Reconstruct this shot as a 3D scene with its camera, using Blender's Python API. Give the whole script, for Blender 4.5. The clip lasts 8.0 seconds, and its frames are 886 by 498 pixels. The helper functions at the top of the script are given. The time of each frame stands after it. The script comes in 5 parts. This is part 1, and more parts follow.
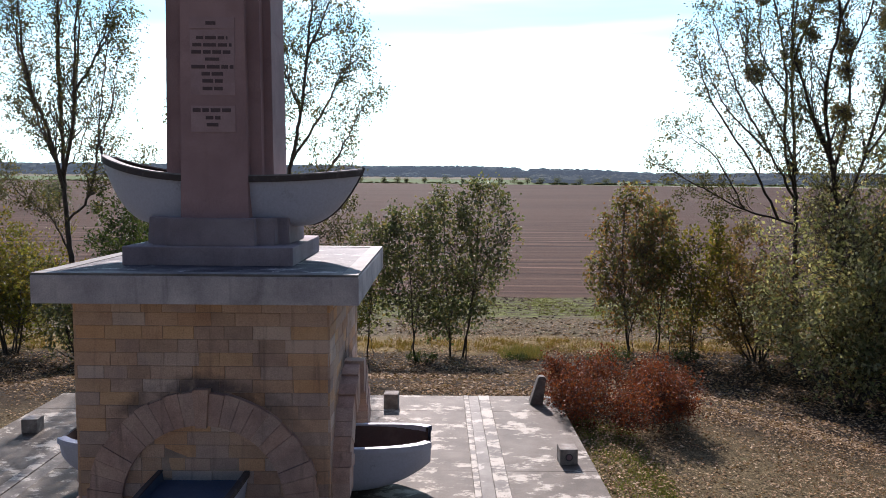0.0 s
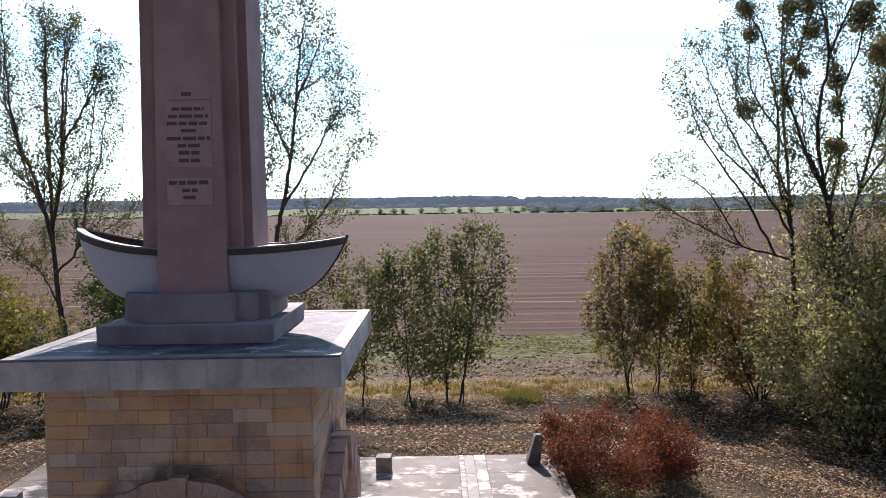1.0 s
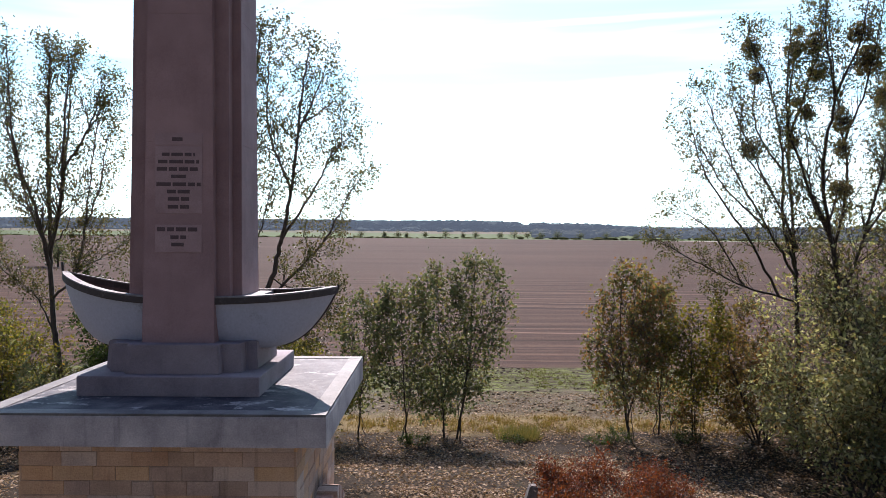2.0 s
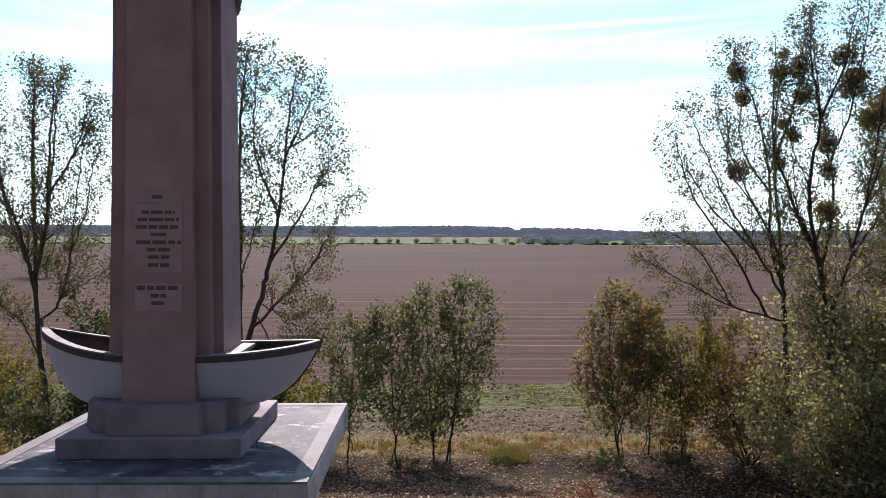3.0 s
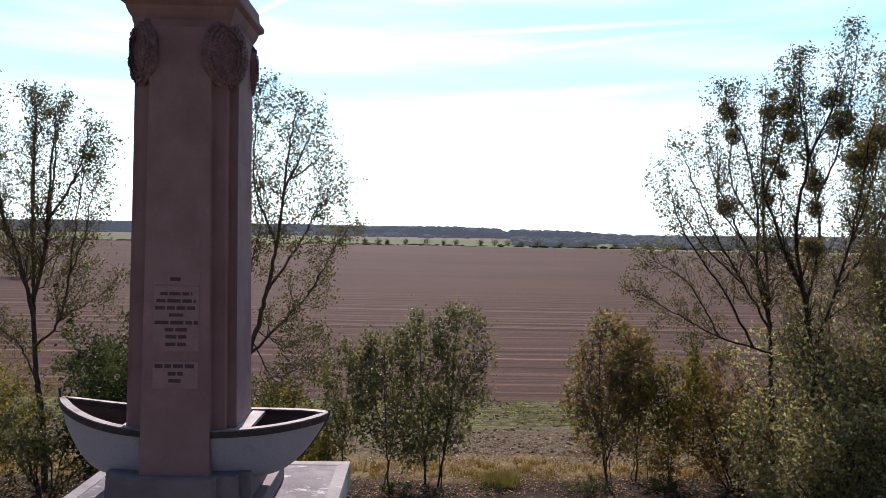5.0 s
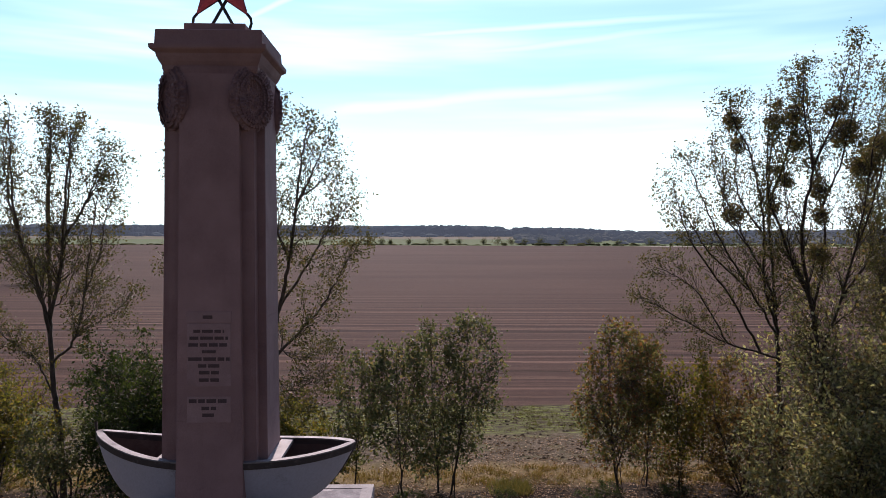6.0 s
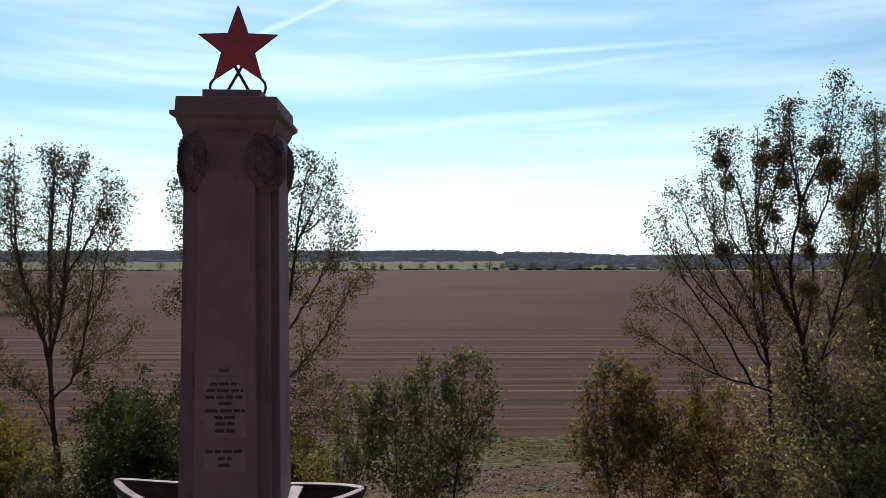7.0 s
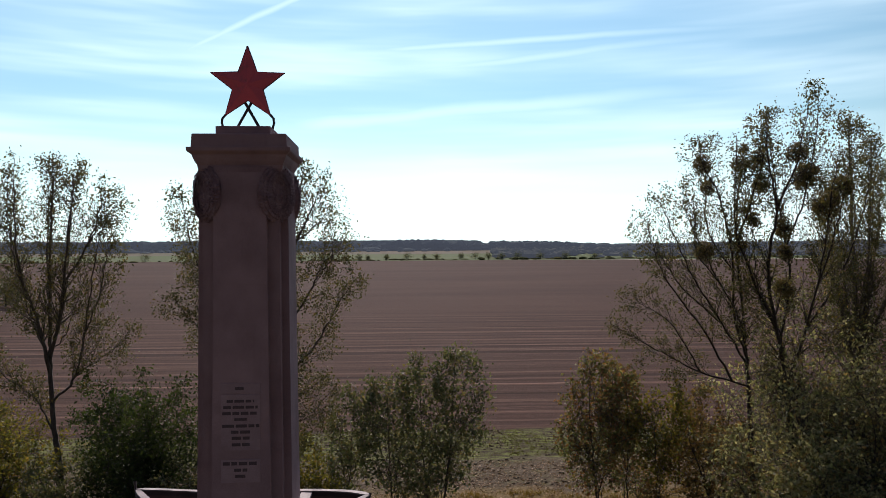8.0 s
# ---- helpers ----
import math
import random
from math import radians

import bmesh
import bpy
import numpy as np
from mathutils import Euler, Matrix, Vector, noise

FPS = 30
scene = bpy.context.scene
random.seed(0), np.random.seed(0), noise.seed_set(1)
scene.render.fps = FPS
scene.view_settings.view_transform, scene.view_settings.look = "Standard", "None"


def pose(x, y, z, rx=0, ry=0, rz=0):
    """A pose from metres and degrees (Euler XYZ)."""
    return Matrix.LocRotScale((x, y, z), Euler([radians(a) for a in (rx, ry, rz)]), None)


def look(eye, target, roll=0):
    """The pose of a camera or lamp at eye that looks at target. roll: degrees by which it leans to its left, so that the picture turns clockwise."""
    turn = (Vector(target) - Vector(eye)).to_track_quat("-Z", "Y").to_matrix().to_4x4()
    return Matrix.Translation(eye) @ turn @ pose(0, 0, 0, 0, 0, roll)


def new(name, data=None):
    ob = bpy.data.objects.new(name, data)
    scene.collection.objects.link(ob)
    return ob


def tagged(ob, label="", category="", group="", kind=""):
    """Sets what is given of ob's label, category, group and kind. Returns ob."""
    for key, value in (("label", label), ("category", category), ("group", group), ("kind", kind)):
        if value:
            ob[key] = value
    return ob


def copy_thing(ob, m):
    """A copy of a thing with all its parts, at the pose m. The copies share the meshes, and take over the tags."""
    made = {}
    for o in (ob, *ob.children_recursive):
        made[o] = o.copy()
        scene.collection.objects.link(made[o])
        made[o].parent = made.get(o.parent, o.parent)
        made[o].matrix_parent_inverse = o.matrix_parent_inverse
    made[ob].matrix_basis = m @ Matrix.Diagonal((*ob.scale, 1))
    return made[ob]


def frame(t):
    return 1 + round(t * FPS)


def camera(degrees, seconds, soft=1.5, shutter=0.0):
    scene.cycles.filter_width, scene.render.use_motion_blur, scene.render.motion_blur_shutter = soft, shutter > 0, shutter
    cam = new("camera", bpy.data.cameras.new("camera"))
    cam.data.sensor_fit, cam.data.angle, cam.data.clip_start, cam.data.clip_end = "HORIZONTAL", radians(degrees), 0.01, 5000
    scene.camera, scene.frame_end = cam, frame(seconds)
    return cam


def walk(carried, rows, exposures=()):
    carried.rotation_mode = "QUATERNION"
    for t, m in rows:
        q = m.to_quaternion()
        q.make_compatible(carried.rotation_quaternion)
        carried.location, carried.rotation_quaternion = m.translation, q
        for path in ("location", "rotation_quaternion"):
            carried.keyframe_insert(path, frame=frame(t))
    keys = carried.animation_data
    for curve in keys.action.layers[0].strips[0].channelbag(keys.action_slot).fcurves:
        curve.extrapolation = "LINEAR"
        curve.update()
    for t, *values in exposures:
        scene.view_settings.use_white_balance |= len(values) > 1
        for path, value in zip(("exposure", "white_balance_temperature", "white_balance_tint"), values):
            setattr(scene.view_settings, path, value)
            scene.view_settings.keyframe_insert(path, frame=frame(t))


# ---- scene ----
cam = camera(60.55, 8.0, soft=0.3)
# seconds, place in metres, turn in degrees
PATH = [
    (0, 2.913, -10.630, 4.411, 84.841, -0.491, -0.334),
    (0.3, 2.918, -10.569, 4.563, 82.880, 1.430, -0.610),
    (0.5, 2.959, -10.508, 4.660, 81.233, 2.919, -0.731),
    (0.7, 2.985, -10.430, 4.755, 80.680, 2.870, -0.730),
    (0.8, 3.012, -10.380, 4.805, 84.450, 1.300, -0.690),
    (1, 3.068, -10.272, 4.899, 87.073, 0.802, -0.576),
    (1.5, 3.127, -10.070, 5.027, 88.431, -0.431, -0.022),
    (3, 3.295, -9.945, 5.886, 89.245, -0.122, -0.921),
    (3.5, 3.229, -9.854, 6.120, 89.789, -0.354, -1.544),
    (4, 3.211, -9.989, 6.406, 89.691, -0.575, -2.095),
    (5.5, 2.928, -10.552, 7.206, 89.128, -1.131, -1.616),
    (6, 2.796, -10.708, 7.439, 89.125, -0.114, -1.548),
    (6.5, 2.703, -10.916, 7.643, 90.355, -0.369, -1.735),
    (7, 2.576, -11.200, 7.867, 90.958, 0.086, -2.202),
    (7.5, 2.464, -11.550, 8.120, 90.380, 0.180, -2.594),
    (8, 2.351, -12.039, 8.395, 90.138, 0.428, -3.294),
]
# seconds, stops, white balance
EXPO = [(0.0, 0.78, 6400, 23), (0.5, 0.93, 6400, 23), (0.8, 1.08, 6400, 24), (1.5, 1.04, 6400, 25), (3.0, 0.78, 6500, 26), (4.0, 0.70, 6600, 27), (5.5, 0.46, 6650, 32), (6.0, 0.28, 6650, 33), (6.5, -0.06, 6650, 27), (8.0, -0.10, 6800, 28)]
walk(cam, [(t, pose(*p)) for t, *p in PATH], EXPO)

# ---- light: low autumn sun ahead of the camera, thin cirrus ----
SUN_AZ, SUN_EL = radians(-5), radians(36)
SUN_DIR = Vector((math.sin(SUN_AZ) * math.cos(SUN_EL), math.cos(SUN_AZ) * math.cos(SUN_EL), math.sin(SUN_EL)))
sun = new("sun", bpy.data.lights.new("sun", "SUN"))
sun.data.energy, sun.data.angle, sun.data.color = 5.0, radians(0.53), (1.0, 0.93, 0.84)
sun.matrix_world = look(SUN_DIR * 60, (0, 0, 0))


class Nodes:
    """Short hand for building a node tree."""

    def __init__(self, tree):
        self.tree = tree
        tree.nodes.clear()

    def link(self, a, b):
        self.tree.links.new(a, b)

    def put(self, sock, v):
        if isinstance(v, bpy.types.NodeSocket):
            self.link(v, sock)
        else:
            sock.default_value = v

    def math(self, op, a, b=0.0, clamp=False):
        n = self.tree.nodes.new("ShaderNodeMath")
        n.operation, n.use_clamp = op, clamp
        self.put(n.inputs[0], a)
        self.put(n.inputs[1], b)
        return n.outputs[0]

    def noise(self, vec, scale, detail=4.0, rough=0.6):
        n = self.tree.nodes.new("ShaderNodeTexNoise")
        self.put(n.inputs["Vector"], vec)
        n.inputs["Scale"].default_value, n.inputs["Detail"].default_value, n.inputs["Roughness"].default_value = scale, detail, rough
        return n.outputs["Fac"]

    def scaled(self, vec, s, loc=(0, 0, 0), rot=(0, 0, 0)):
        n = self.tree.nodes.new("ShaderNodeMapping")
        self.put(n.inputs["Vector"], vec)
        n.inputs["Scale"].default_value, n.inputs["Location"].default_value, n.inputs["Rotation"].default_value = s, loc, rot
        return n.outputs[0]

    def ramp(self, fac, stops):
        n = self.tree.nodes.new("ShaderNodeValToRGB")
        self.put(n.inputs[0], fac)
        els = n.color_ramp.elements
        while len(els) < len(stops):
            els.new(0.5)
        for e, (p, c) in zip(els, stops):
            e.position = p
            e.color = (c, c, c, 1) if isinstance(c, (int, float)) else (*c, 1)
        return n.outputs[0]

    def mix(self, fac, a, b, blend="MIX"):
        n = self.tree.nodes.new("ShaderNodeMix")
        n.data_type, n.blend_type = "RGBA", blend
        self.put(n.inputs[0], fac)
        for s, v in ((n.inputs[6], a), (n.inputs[7], b)):
            self.put(s, v if isinstance(v, bpy.types.NodeSocket) else (*v, 1))
        return n.outputs[2]

    def step(self, v, lo, hi):
        """0 below lo, 1 above hi, smooth between."""
        n = self.tree.nodes.new("ShaderNodeMapRange")
        n.interpolation_type = "SMOOTHSTEP"
        self.put(n.inputs[0], v)
        n.inputs[1].default_value, n.inputs[2].default_value = lo, hi
        return n.outputs[0]


def make_world():
    w = bpy.data.worlds.new("sky")
    w.use_nodes = True
    scene.world = w
    n = Nodes(w.node_tree)
    sky = n.tree.nodes.new("ShaderNodeTexSky")
    sky.sky_type, sky.sun_disc = "NISHITA", False
    sky.sun_elevation, sky.sun_rotation = SUN_EL, SUN_AZ
    sky.air_density, sky.dust_density, sky.ozone_density = 1.3, 0.2, 4.0
    way = n.tree.nodes.new("ShaderNodeTexCoord").outputs["Generated"]
    # cirrus drawn out across the sky, tilted a little
    streak = n.noise(n.scaled(way, (1.1, 1.1, 13.0), (0.6, 0.0, 0.2), rot=(0.0, 0.075, 0.0)), 2.0, 3.5, 0.5)
    veil = n.noise(n.scaled(way, (1.0, 1.0, 3.0), (3.1, 0.4, 0.0)), 1.7, 3.0, 0.5)
    cloud = n.math("MULTIPLY", n.step(streak, 0.34, 0.88), n.step(veil, 0.22, 0.60))
    z = n.tree.nodes.new("ShaderNodeSeparateXYZ")
    n.link(way, z.inputs[0])
    cloud = n.math("MULTIPLY", cloud, n.step(z.outputs[2], 0.0, 0.12))
    # brighter towards the sun, as thin haze makes it
    dot = n.tree.nodes.new("ShaderNodeVectorMath")
    dot.operation = "DOT_PRODUCT"
    n.link(way, dot.inputs[0])
    dot.inputs[1].default_value = SUN_DIR
    glow = n.math("ADD", 0.58, n.math("MULTIPLY", n.step(dot.outputs["Value"], 0.2, 0.95), 1.25))
    # the veil of thin cloud is paler away from the sun
    veiled = n.math("SUBTRACT", 1.0, n.step(dot.outputs["Value"], -0.1, 0.55))
    high = n.step(z.outputs[2], 0.38, 0.75)
    tint = n.tree.nodes.new("ShaderNodeCombineColor")
    n.put(tint.inputs[0], n.math("MULTIPLY", glow, n.math("ADD", n.math("ADD", 0.64, n.math("MULTIPLY", veiled, 0.22)), n.math("MULTIPLY", high, 0.02))))
    n.put(tint.inputs[1], n.math("MULTIPLY", glow, n.math("ADD", n.math("ADD", 1.13, n.math("MULTIPLY", veiled, -0.10)), n.math("MULTIPLY", high, -0.17))))
    n.put(tint.inputs[2], n.math("MULTIPLY", glow, n.math("ADD", n.math("ADD", 1.14, n.math("MULTIPLY", veiled, -0.09)), n.math("MULTIPLY", high, 0.10))))
    col = n.mix(1.0, sky.outputs[0], tint.outputs[0], "MULTIPLY")
    # pale haze low over the horizon, then the cirrus
    haze = n.math("SUBTRACT", 1.0, n.step(z.outputs[2], 0.02, 0.20))
    col = n.mix(n.math("MULTIPLY", haze, 0.7), col, n.mix(1.0, (21.0, 16.2, 16.2), tint.outputs[0], "MULTIPLY"))
    cloud = n.math("MULTIPLY", cloud, n.step(dot.outputs["Value"], 0.1, 0.7))
    # old vapour trails: great circles across the sky, each fading out to both sides
    for normal, soft, west, much in (((0.4125, 0.3359, -0.8467), 0.006, -0.31, 0.4), ((0.0745, 0.2561, -0.9638), 0.006, -0.06, 0.38), ((0.1219, 0.2253, -0.9666), 0.008, -0.03, 0.36), ((0.0946, 0.1716, -0.9806), 0.014, -0.16, 0.4)):
        across = n.tree.nodes.new("ShaderNodeVectorMath")
        across.operation = "DOT_PRODUCT"
        n.link(way, across.inputs[0])
        across.inputs[1].default_value = normal
        off = n.math("ABSOLUTE", n.math("ADD", across.outputs["Value"], n.math("MULTIPLY", n.math("SUBTRACT", n.noise(way, 9.0, 3.0, 0.5), 0.5), soft)))
        trail = n.math("MULTIPLY", n.math("SUBTRACT", 1.0, n.step(off, 0.0, soft)), n.step(z.outputs[0], west, west + 0.08))
        trail = n.math("MULTIPLY", n.math("MULTIPLY", trail, much), n.step(z.outputs[1], 0.3, 0.6))
        trail = n.math("MULTIPLY", trail, n.math("SUBTRACT", 1.0, n.math("MULTIPLY", n.step(z.outputs[0], 0.16, 0.40), 0.75)))
        cloud = n.math("MAXIMUM", cloud, trail)
    col = n.mix(n.math("ADD", n.math("MULTIPLY", cloud, 0.6), n.math("MULTIPLY", n.step(dot.outputs["Value"], 0.1, 0.7), 0.14)), col, n.mix(1.0, (20.8, 16.2, 16.0), tint.outputs[0], "MULTIPLY"))
    bg = n.tree.nodes.new("ShaderNodeBackground")
    n.link(col, bg.inputs[0])
    bg.inputs[1].default_value = 0.052
    out = n.tree.nodes.new("ShaderNodeOutputWorld")
    n.link(bg.outputs[0], out.inputs[0])


make_world()


# ---- materials ----
def principled(name, colour, rough=0.8, bump=None, bump_d=0.01, metal=0.0, nodes=None, spec=0.4):
    m, n = nodes
    b = n.tree.nodes.new("ShaderNodeBsdfPrincipled")
    n.put(b.inputs["Base Color"], colour if isinstance(colour, bpy.types.NodeSocket) else (*colour, 1))
    n.put(b.inputs["Roughness"], rough)
    b.inputs["Metallic"].default_value = metal
    b.inputs["Specular IOR Level"].default_value = spec
    if bump is not None:
        bn = n.tree.nodes.new("ShaderNodeBump")
        bn.inputs["Distance"].default_value = bump_d
        n.put(bn.inputs["Height"], bump)
        n.link(bn.outputs[0], b.inputs["Normal"])
    out = n.tree.nodes.new("ShaderNodeOutputMaterial")
    n.link(b.outputs[0], out.inputs[0])
    return m


def start(name):
    m = bpy.data.materials.new(name)
    m.use_nodes = True
    n = Nodes(m.node_tree)
    geo = n.tree.nodes.new("ShaderNodeNewGeometry")
    return m, n, geo


def stone(name, dark, mid, light, scale=1.2, grain=60.0, rough=0.85, bump_d=0.006, by_piece=0.0, streaks=0.0, piece_tones=None, crust=None, crust_scale=1.7, crust_from=0.57, spec=0.4, arch_band=None):
    """Weathered stone, concrete or plaster: blotches, grain, run-off streaks and a tone of its own for each piece."""
    m, n, geo = start(name)
    p = geo.outputs["Position"]
    big = n.noise(p, scale, 5.0, 0.62)
    fine = n.noise(p, grain, 4.0, 0.7)
    col = n.ramp(big, [(0.33, dark), (0.5, mid), (0.68, light)])
    if piece_tones:
        rnd = n.tree.nodes.new("ShaderNodeObjectInfo").outputs["Random"]
        k = len(piece_tones)
        tone = n.ramp(rnd, [(i / (k - 1), c) for i, c in enumerate(piece_tones)])
        col = n.mix(by_piece, col, tone)
    if streaks:
        run = n.noise(n.scaled(p, (9.0, 9.0, 0.7)), 1.0, 4.0, 0.6)
        col = n.mix(n.math("MULTIPLY", n.step(run, 0.55, 0.75), streaks), col, tuple(0.45 * c for c in dark))
    if arch_band:
        # dark, noise-edged band on the wall over each arch: centre x, springing height, radius
        cx, za, rad = arch_band
        xyz = n.tree.nodes.new("ShaderNodeSeparateXYZ")
        n.link(p, xyz.inputs[0])
        side = n.math("MINIMUM", n.math("ABSOLUTE", n.math("SUBTRACT", xyz.outputs[0], cx)), n.math("ABSOLUTE", xyz.outputs[1]))
        up = n.math("SUBTRACT", xyz.outputs[2], za)
        r = n.math("SQRT", n.math("ADD", n.math("MULTIPLY", side, side), n.math("MULTIPLY", up, up)))
        r = n.math("ADD", r, n.math("MULTIPLY", n.math("SUBTRACT", n.noise(p, 3.2, 5.0, 0.7), 0.5), 0.34))
        band = n.math("MULTIPLY", n.step(r, rad - 0.12, rad), n.math("SUBTRACT", 1.0, n.step(r, rad + 0.05, rad + 0.22)))
        band = n.math("MULTIPLY", band, n.math("ADD", 0.3, n.math("MULTIPLY", n.step(xyz.outputs[2], 1.2, 1.95), 0.55)))
        col = n.mix(n.math("MULTIPLY", band, n.step(n.noise(p, 1.6, 4.0, 0.6), 0.30, 0.55)), col, (0.055, 0.043, 0.046))
    if crust:
        patch = n.noise(n.scaled(p, (1.0, 1.6, 1.0)), crust_scale, 11.0, 0.74)
        col = n.mix(n.step(patch, crust_from - 0.01, crust_from + 0.06), col, crust)
    col = n.mix(0.35, col, n.ramp(fine, [(0.3, 0.25), (0.7, 0.8)]), "OVERLAY")
    return principled(name, col, n.ramp(fine, [(0.3, rough - 0.1), (0.7, min(1.0, rough + 0.1))]), n.math("ADD", fine, n.math("MULTIPLY", big, 2.0)), bump_d, nodes=(m, n), spec=spec)


def paint(name, colour, worn, rough=0.5, scale=3.0, wear=0.35, metal=0.0):
    m, n, geo = start(name)
    p = geo.outputs["Position"]
    f = n.noise(p, scale, 6.0, 0.7)
    g = n.noise(p, scale * 14, 3.0, 0.6)
    col = n.mix(n.step(f, 0.62 - wear * 0.3, 0.74), colour, worn)
    col = n.mix(0.25, col, n.ramp(g, [(0.3, 0.35), (0.7, 0.65)]), "OVERLAY")
    return principled(name, col, n.ramp(f, [(0.3, rough), (0.75, min(1.0, rough + 0.25))]), g, 0.003, metal, nodes=(m, n))


def leafy(name, tones, through_light=0.45, rough=0.55, spec=0.22):
    """Leaves that let light through; each leaf has a tone of its own."""
    m, n, geo = start(name)
    rnd = geo.outputs["Random Per Island"]
    k = len(tones)
    col = n.ramp(rnd, [(i / (k - 1), c) for i, c in enumerate(tones)])
    patch = n.noise(geo.outputs["Position"], 0.9, 3.0, 0.5)
    col = n.mix(0.5, col, n.ramp(patch, [(0.3, 0.3), (0.7, 0.7)]), "OVERLAY")
    b = n.tree.nodes.new("ShaderNodeBsdfPrincipled")
    n.link(col, b.inputs["Base Color"])
    b.inputs["Roughness"].default_value = rough
    b.inputs["Specular IOR Level"].default_value = spec
    tr = n.tree.nodes.new("ShaderNodeBsdfTranslucent")
    n.link(n.mix(1.0, col, (1.0, 0.95, 0.55), "MULTIPLY"), tr.inputs[0])
    mx = n.tree.nodes.new("ShaderNodeMixShader")
    mx.inputs[0].default_value = through_light
    n.link(b.outputs[0], mx.inputs[1])
    n.link(tr.outputs[0], mx.inputs[2])
    out = n.tree.nodes.new("ShaderNodeOutputMaterial")
    n.link(mx.outputs[0], out.inputs[0])
    return m


def bark(name, dark, light):
    m, n, geo = start(name)
    p = geo.outputs["Position"]
    f = n.noise(n.scaled(p, (14.0, 14.0, 3.0)), 1.0, 5.0, 0.7)
    return principled(name, n.ramp(f, [(0.3, dark), (0.7, light)]), 0.9, f, 0.02, nodes=(m, n))


def backdrop_material(name, dark, light, haze_glow):
    """Far woodland with haze painted in: the foliage itself glows faintly blue."""
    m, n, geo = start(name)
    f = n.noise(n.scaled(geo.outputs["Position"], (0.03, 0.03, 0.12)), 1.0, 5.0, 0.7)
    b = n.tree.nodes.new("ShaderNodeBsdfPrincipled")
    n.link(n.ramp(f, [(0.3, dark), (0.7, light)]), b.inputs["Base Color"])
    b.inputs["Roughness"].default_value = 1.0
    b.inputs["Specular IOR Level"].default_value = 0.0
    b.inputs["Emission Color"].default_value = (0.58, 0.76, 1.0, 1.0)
    b.inputs["Emission Strength"].default_value = haze_glow
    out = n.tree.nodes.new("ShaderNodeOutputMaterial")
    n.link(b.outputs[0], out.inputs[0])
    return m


def ground_material():
    m, n, geo = start("ground_cover")
    p = geo.outputs["Position"]
    xyz = n.tree.nodes.new("ShaderNodeSeparateXYZ")
    n.link(p, xyz.inputs[0])
    x, y = xyz.outputs[0], xyz.outputs[1]
    wob = n.math("MULTIPLY", n.math("SUBTRACT", n.noise(p, 0.35, 4.0, 0.6), 0.5), 5.0)
    yw = n.math("ADD", y, wob)
    fine = n.noise(p, 9.0, 5.0, 0.75)
    mid = n.noise(p, 1.3, 4.0, 0.6)
    # leaf litter on dark soil, with sparse grass
    litter = n.ramp(n.noise(p, 16.0, 6.0, 0.8), [(0.42, (0.011, 0.008, 0.005)), (0.55, (0.032, 0.023, 0.015)), (0.68, (0.15, 0.108, 0.066))])
    tan = n.ramp(n.noise(p, 22.0, 6.0, 0.8), [(0.38, (0.020, 0.015, 0.009)), (0.50, (0.085, 0.066, 0.034)), (0.64, (0.21, 0.165, 0.095))])
    # shade of the shrubs painted in: litter turns dark away from the platform
    litter = n.mix(n.step(yw, 2.0, 6.5), tan, litter)
    grass = n.ramp(fine, [(0.3, (0.03, 0.045, 0.012)), (0.7, (0.13, 0.15, 0.045))])
    col = n.mix(n.math("MULTIPLY", n.step(mid, 0.60, 0.74), 0.28), litter, grass)
    # dry grass strip, bare verge, green headland
    dry = n.ramp(fine, [(0.3, (0.075, 0.06, 0.028)), (0.7, (0.24, 0.175, 0.08))])
    col = n.mix(n.step(yw, 18.8, 20.2), col, dry)
    verge = n.ramp(n.noise(n.scaled(p, (1.6, 5.0, 1.0)), 2.6, 7.0, 0.8), [(0.40, (0.032, 0.023, 0.015)), (0.48, (0.072, 0.056, 0.034)), (0.54, (0.11, 0.088, 0.058)), (0.62, (0.24, 0.20, 0.145))])
    verge = n.mix(n.math("MULTIPLY", n.step(n.noise(p, 0.8, 4.0, 0.6), 0.5, 0.66), 0.35), verge, grass)
    col = n.mix(n.step(yw, 21.2, 22.6), col, verge)
    head = n.ramp(n.noise(n.scaled(p, (0.7, 3.6, 1.0)), 1.3, 8.0, 0.8), [(0.42, (0.022, 0.016, 0.010)), (0.49, (0.062, 0.050, 0.030)), (0.53, (0.080, 0.096, 0.028)), (0.62, (0.18, 0.205, 0.062))])
    col = n.mix(n.step(yw, 25.5, 27.5), col, head)
    # ploughed and harrowed field, with paler drill lines across the view
    slant = n.math("ADD", y, n.math("MULTIPLY", x, 0.035))
    lines = n.tree.nodes.new("ShaderNodeTexNoise")
    lines.noise_dimensions = "1D"
    n.put(lines.inputs["W"], slant)
    lines.inputs["Scale"].default_value, lines.inputs["Detail"].default_value, lines.inputs["Roughness"].default_value = 0.5, 6.0, 0.72
    soil = n.ramp(lines.outputs["Fac"], [(0.36, (0.0205, 0.0108, 0.0074)), (0.50, (0.053, 0.0294, 0.0205)), (0.58, (0.079, 0.0455, 0.0325)), (0.69, (0.170, 0.1030, 0.0760))])
    even = n.ramp(n.noise(n.scaled(p, (0.012, 0.05, 1.0)), 1.0, 5.0, 0.6), [(0.35, (0.0448, 0.0252, 0.0181)), (0.65, (0.0642, 0.0372, 0.0270))])
    plain = n.step(n.noise(n.scaled(p, (0.02, 0.07, 1.0), (5.0, 2.0, 0.0)), 1.0, 4.0, 0.6), 0.44, 0.58)
    soil = n.mix(n.math("MAXIMUM", n.math("MULTIPLY", plain, 0.4), n.step(y, 75.0, 130.0)), soil, even)
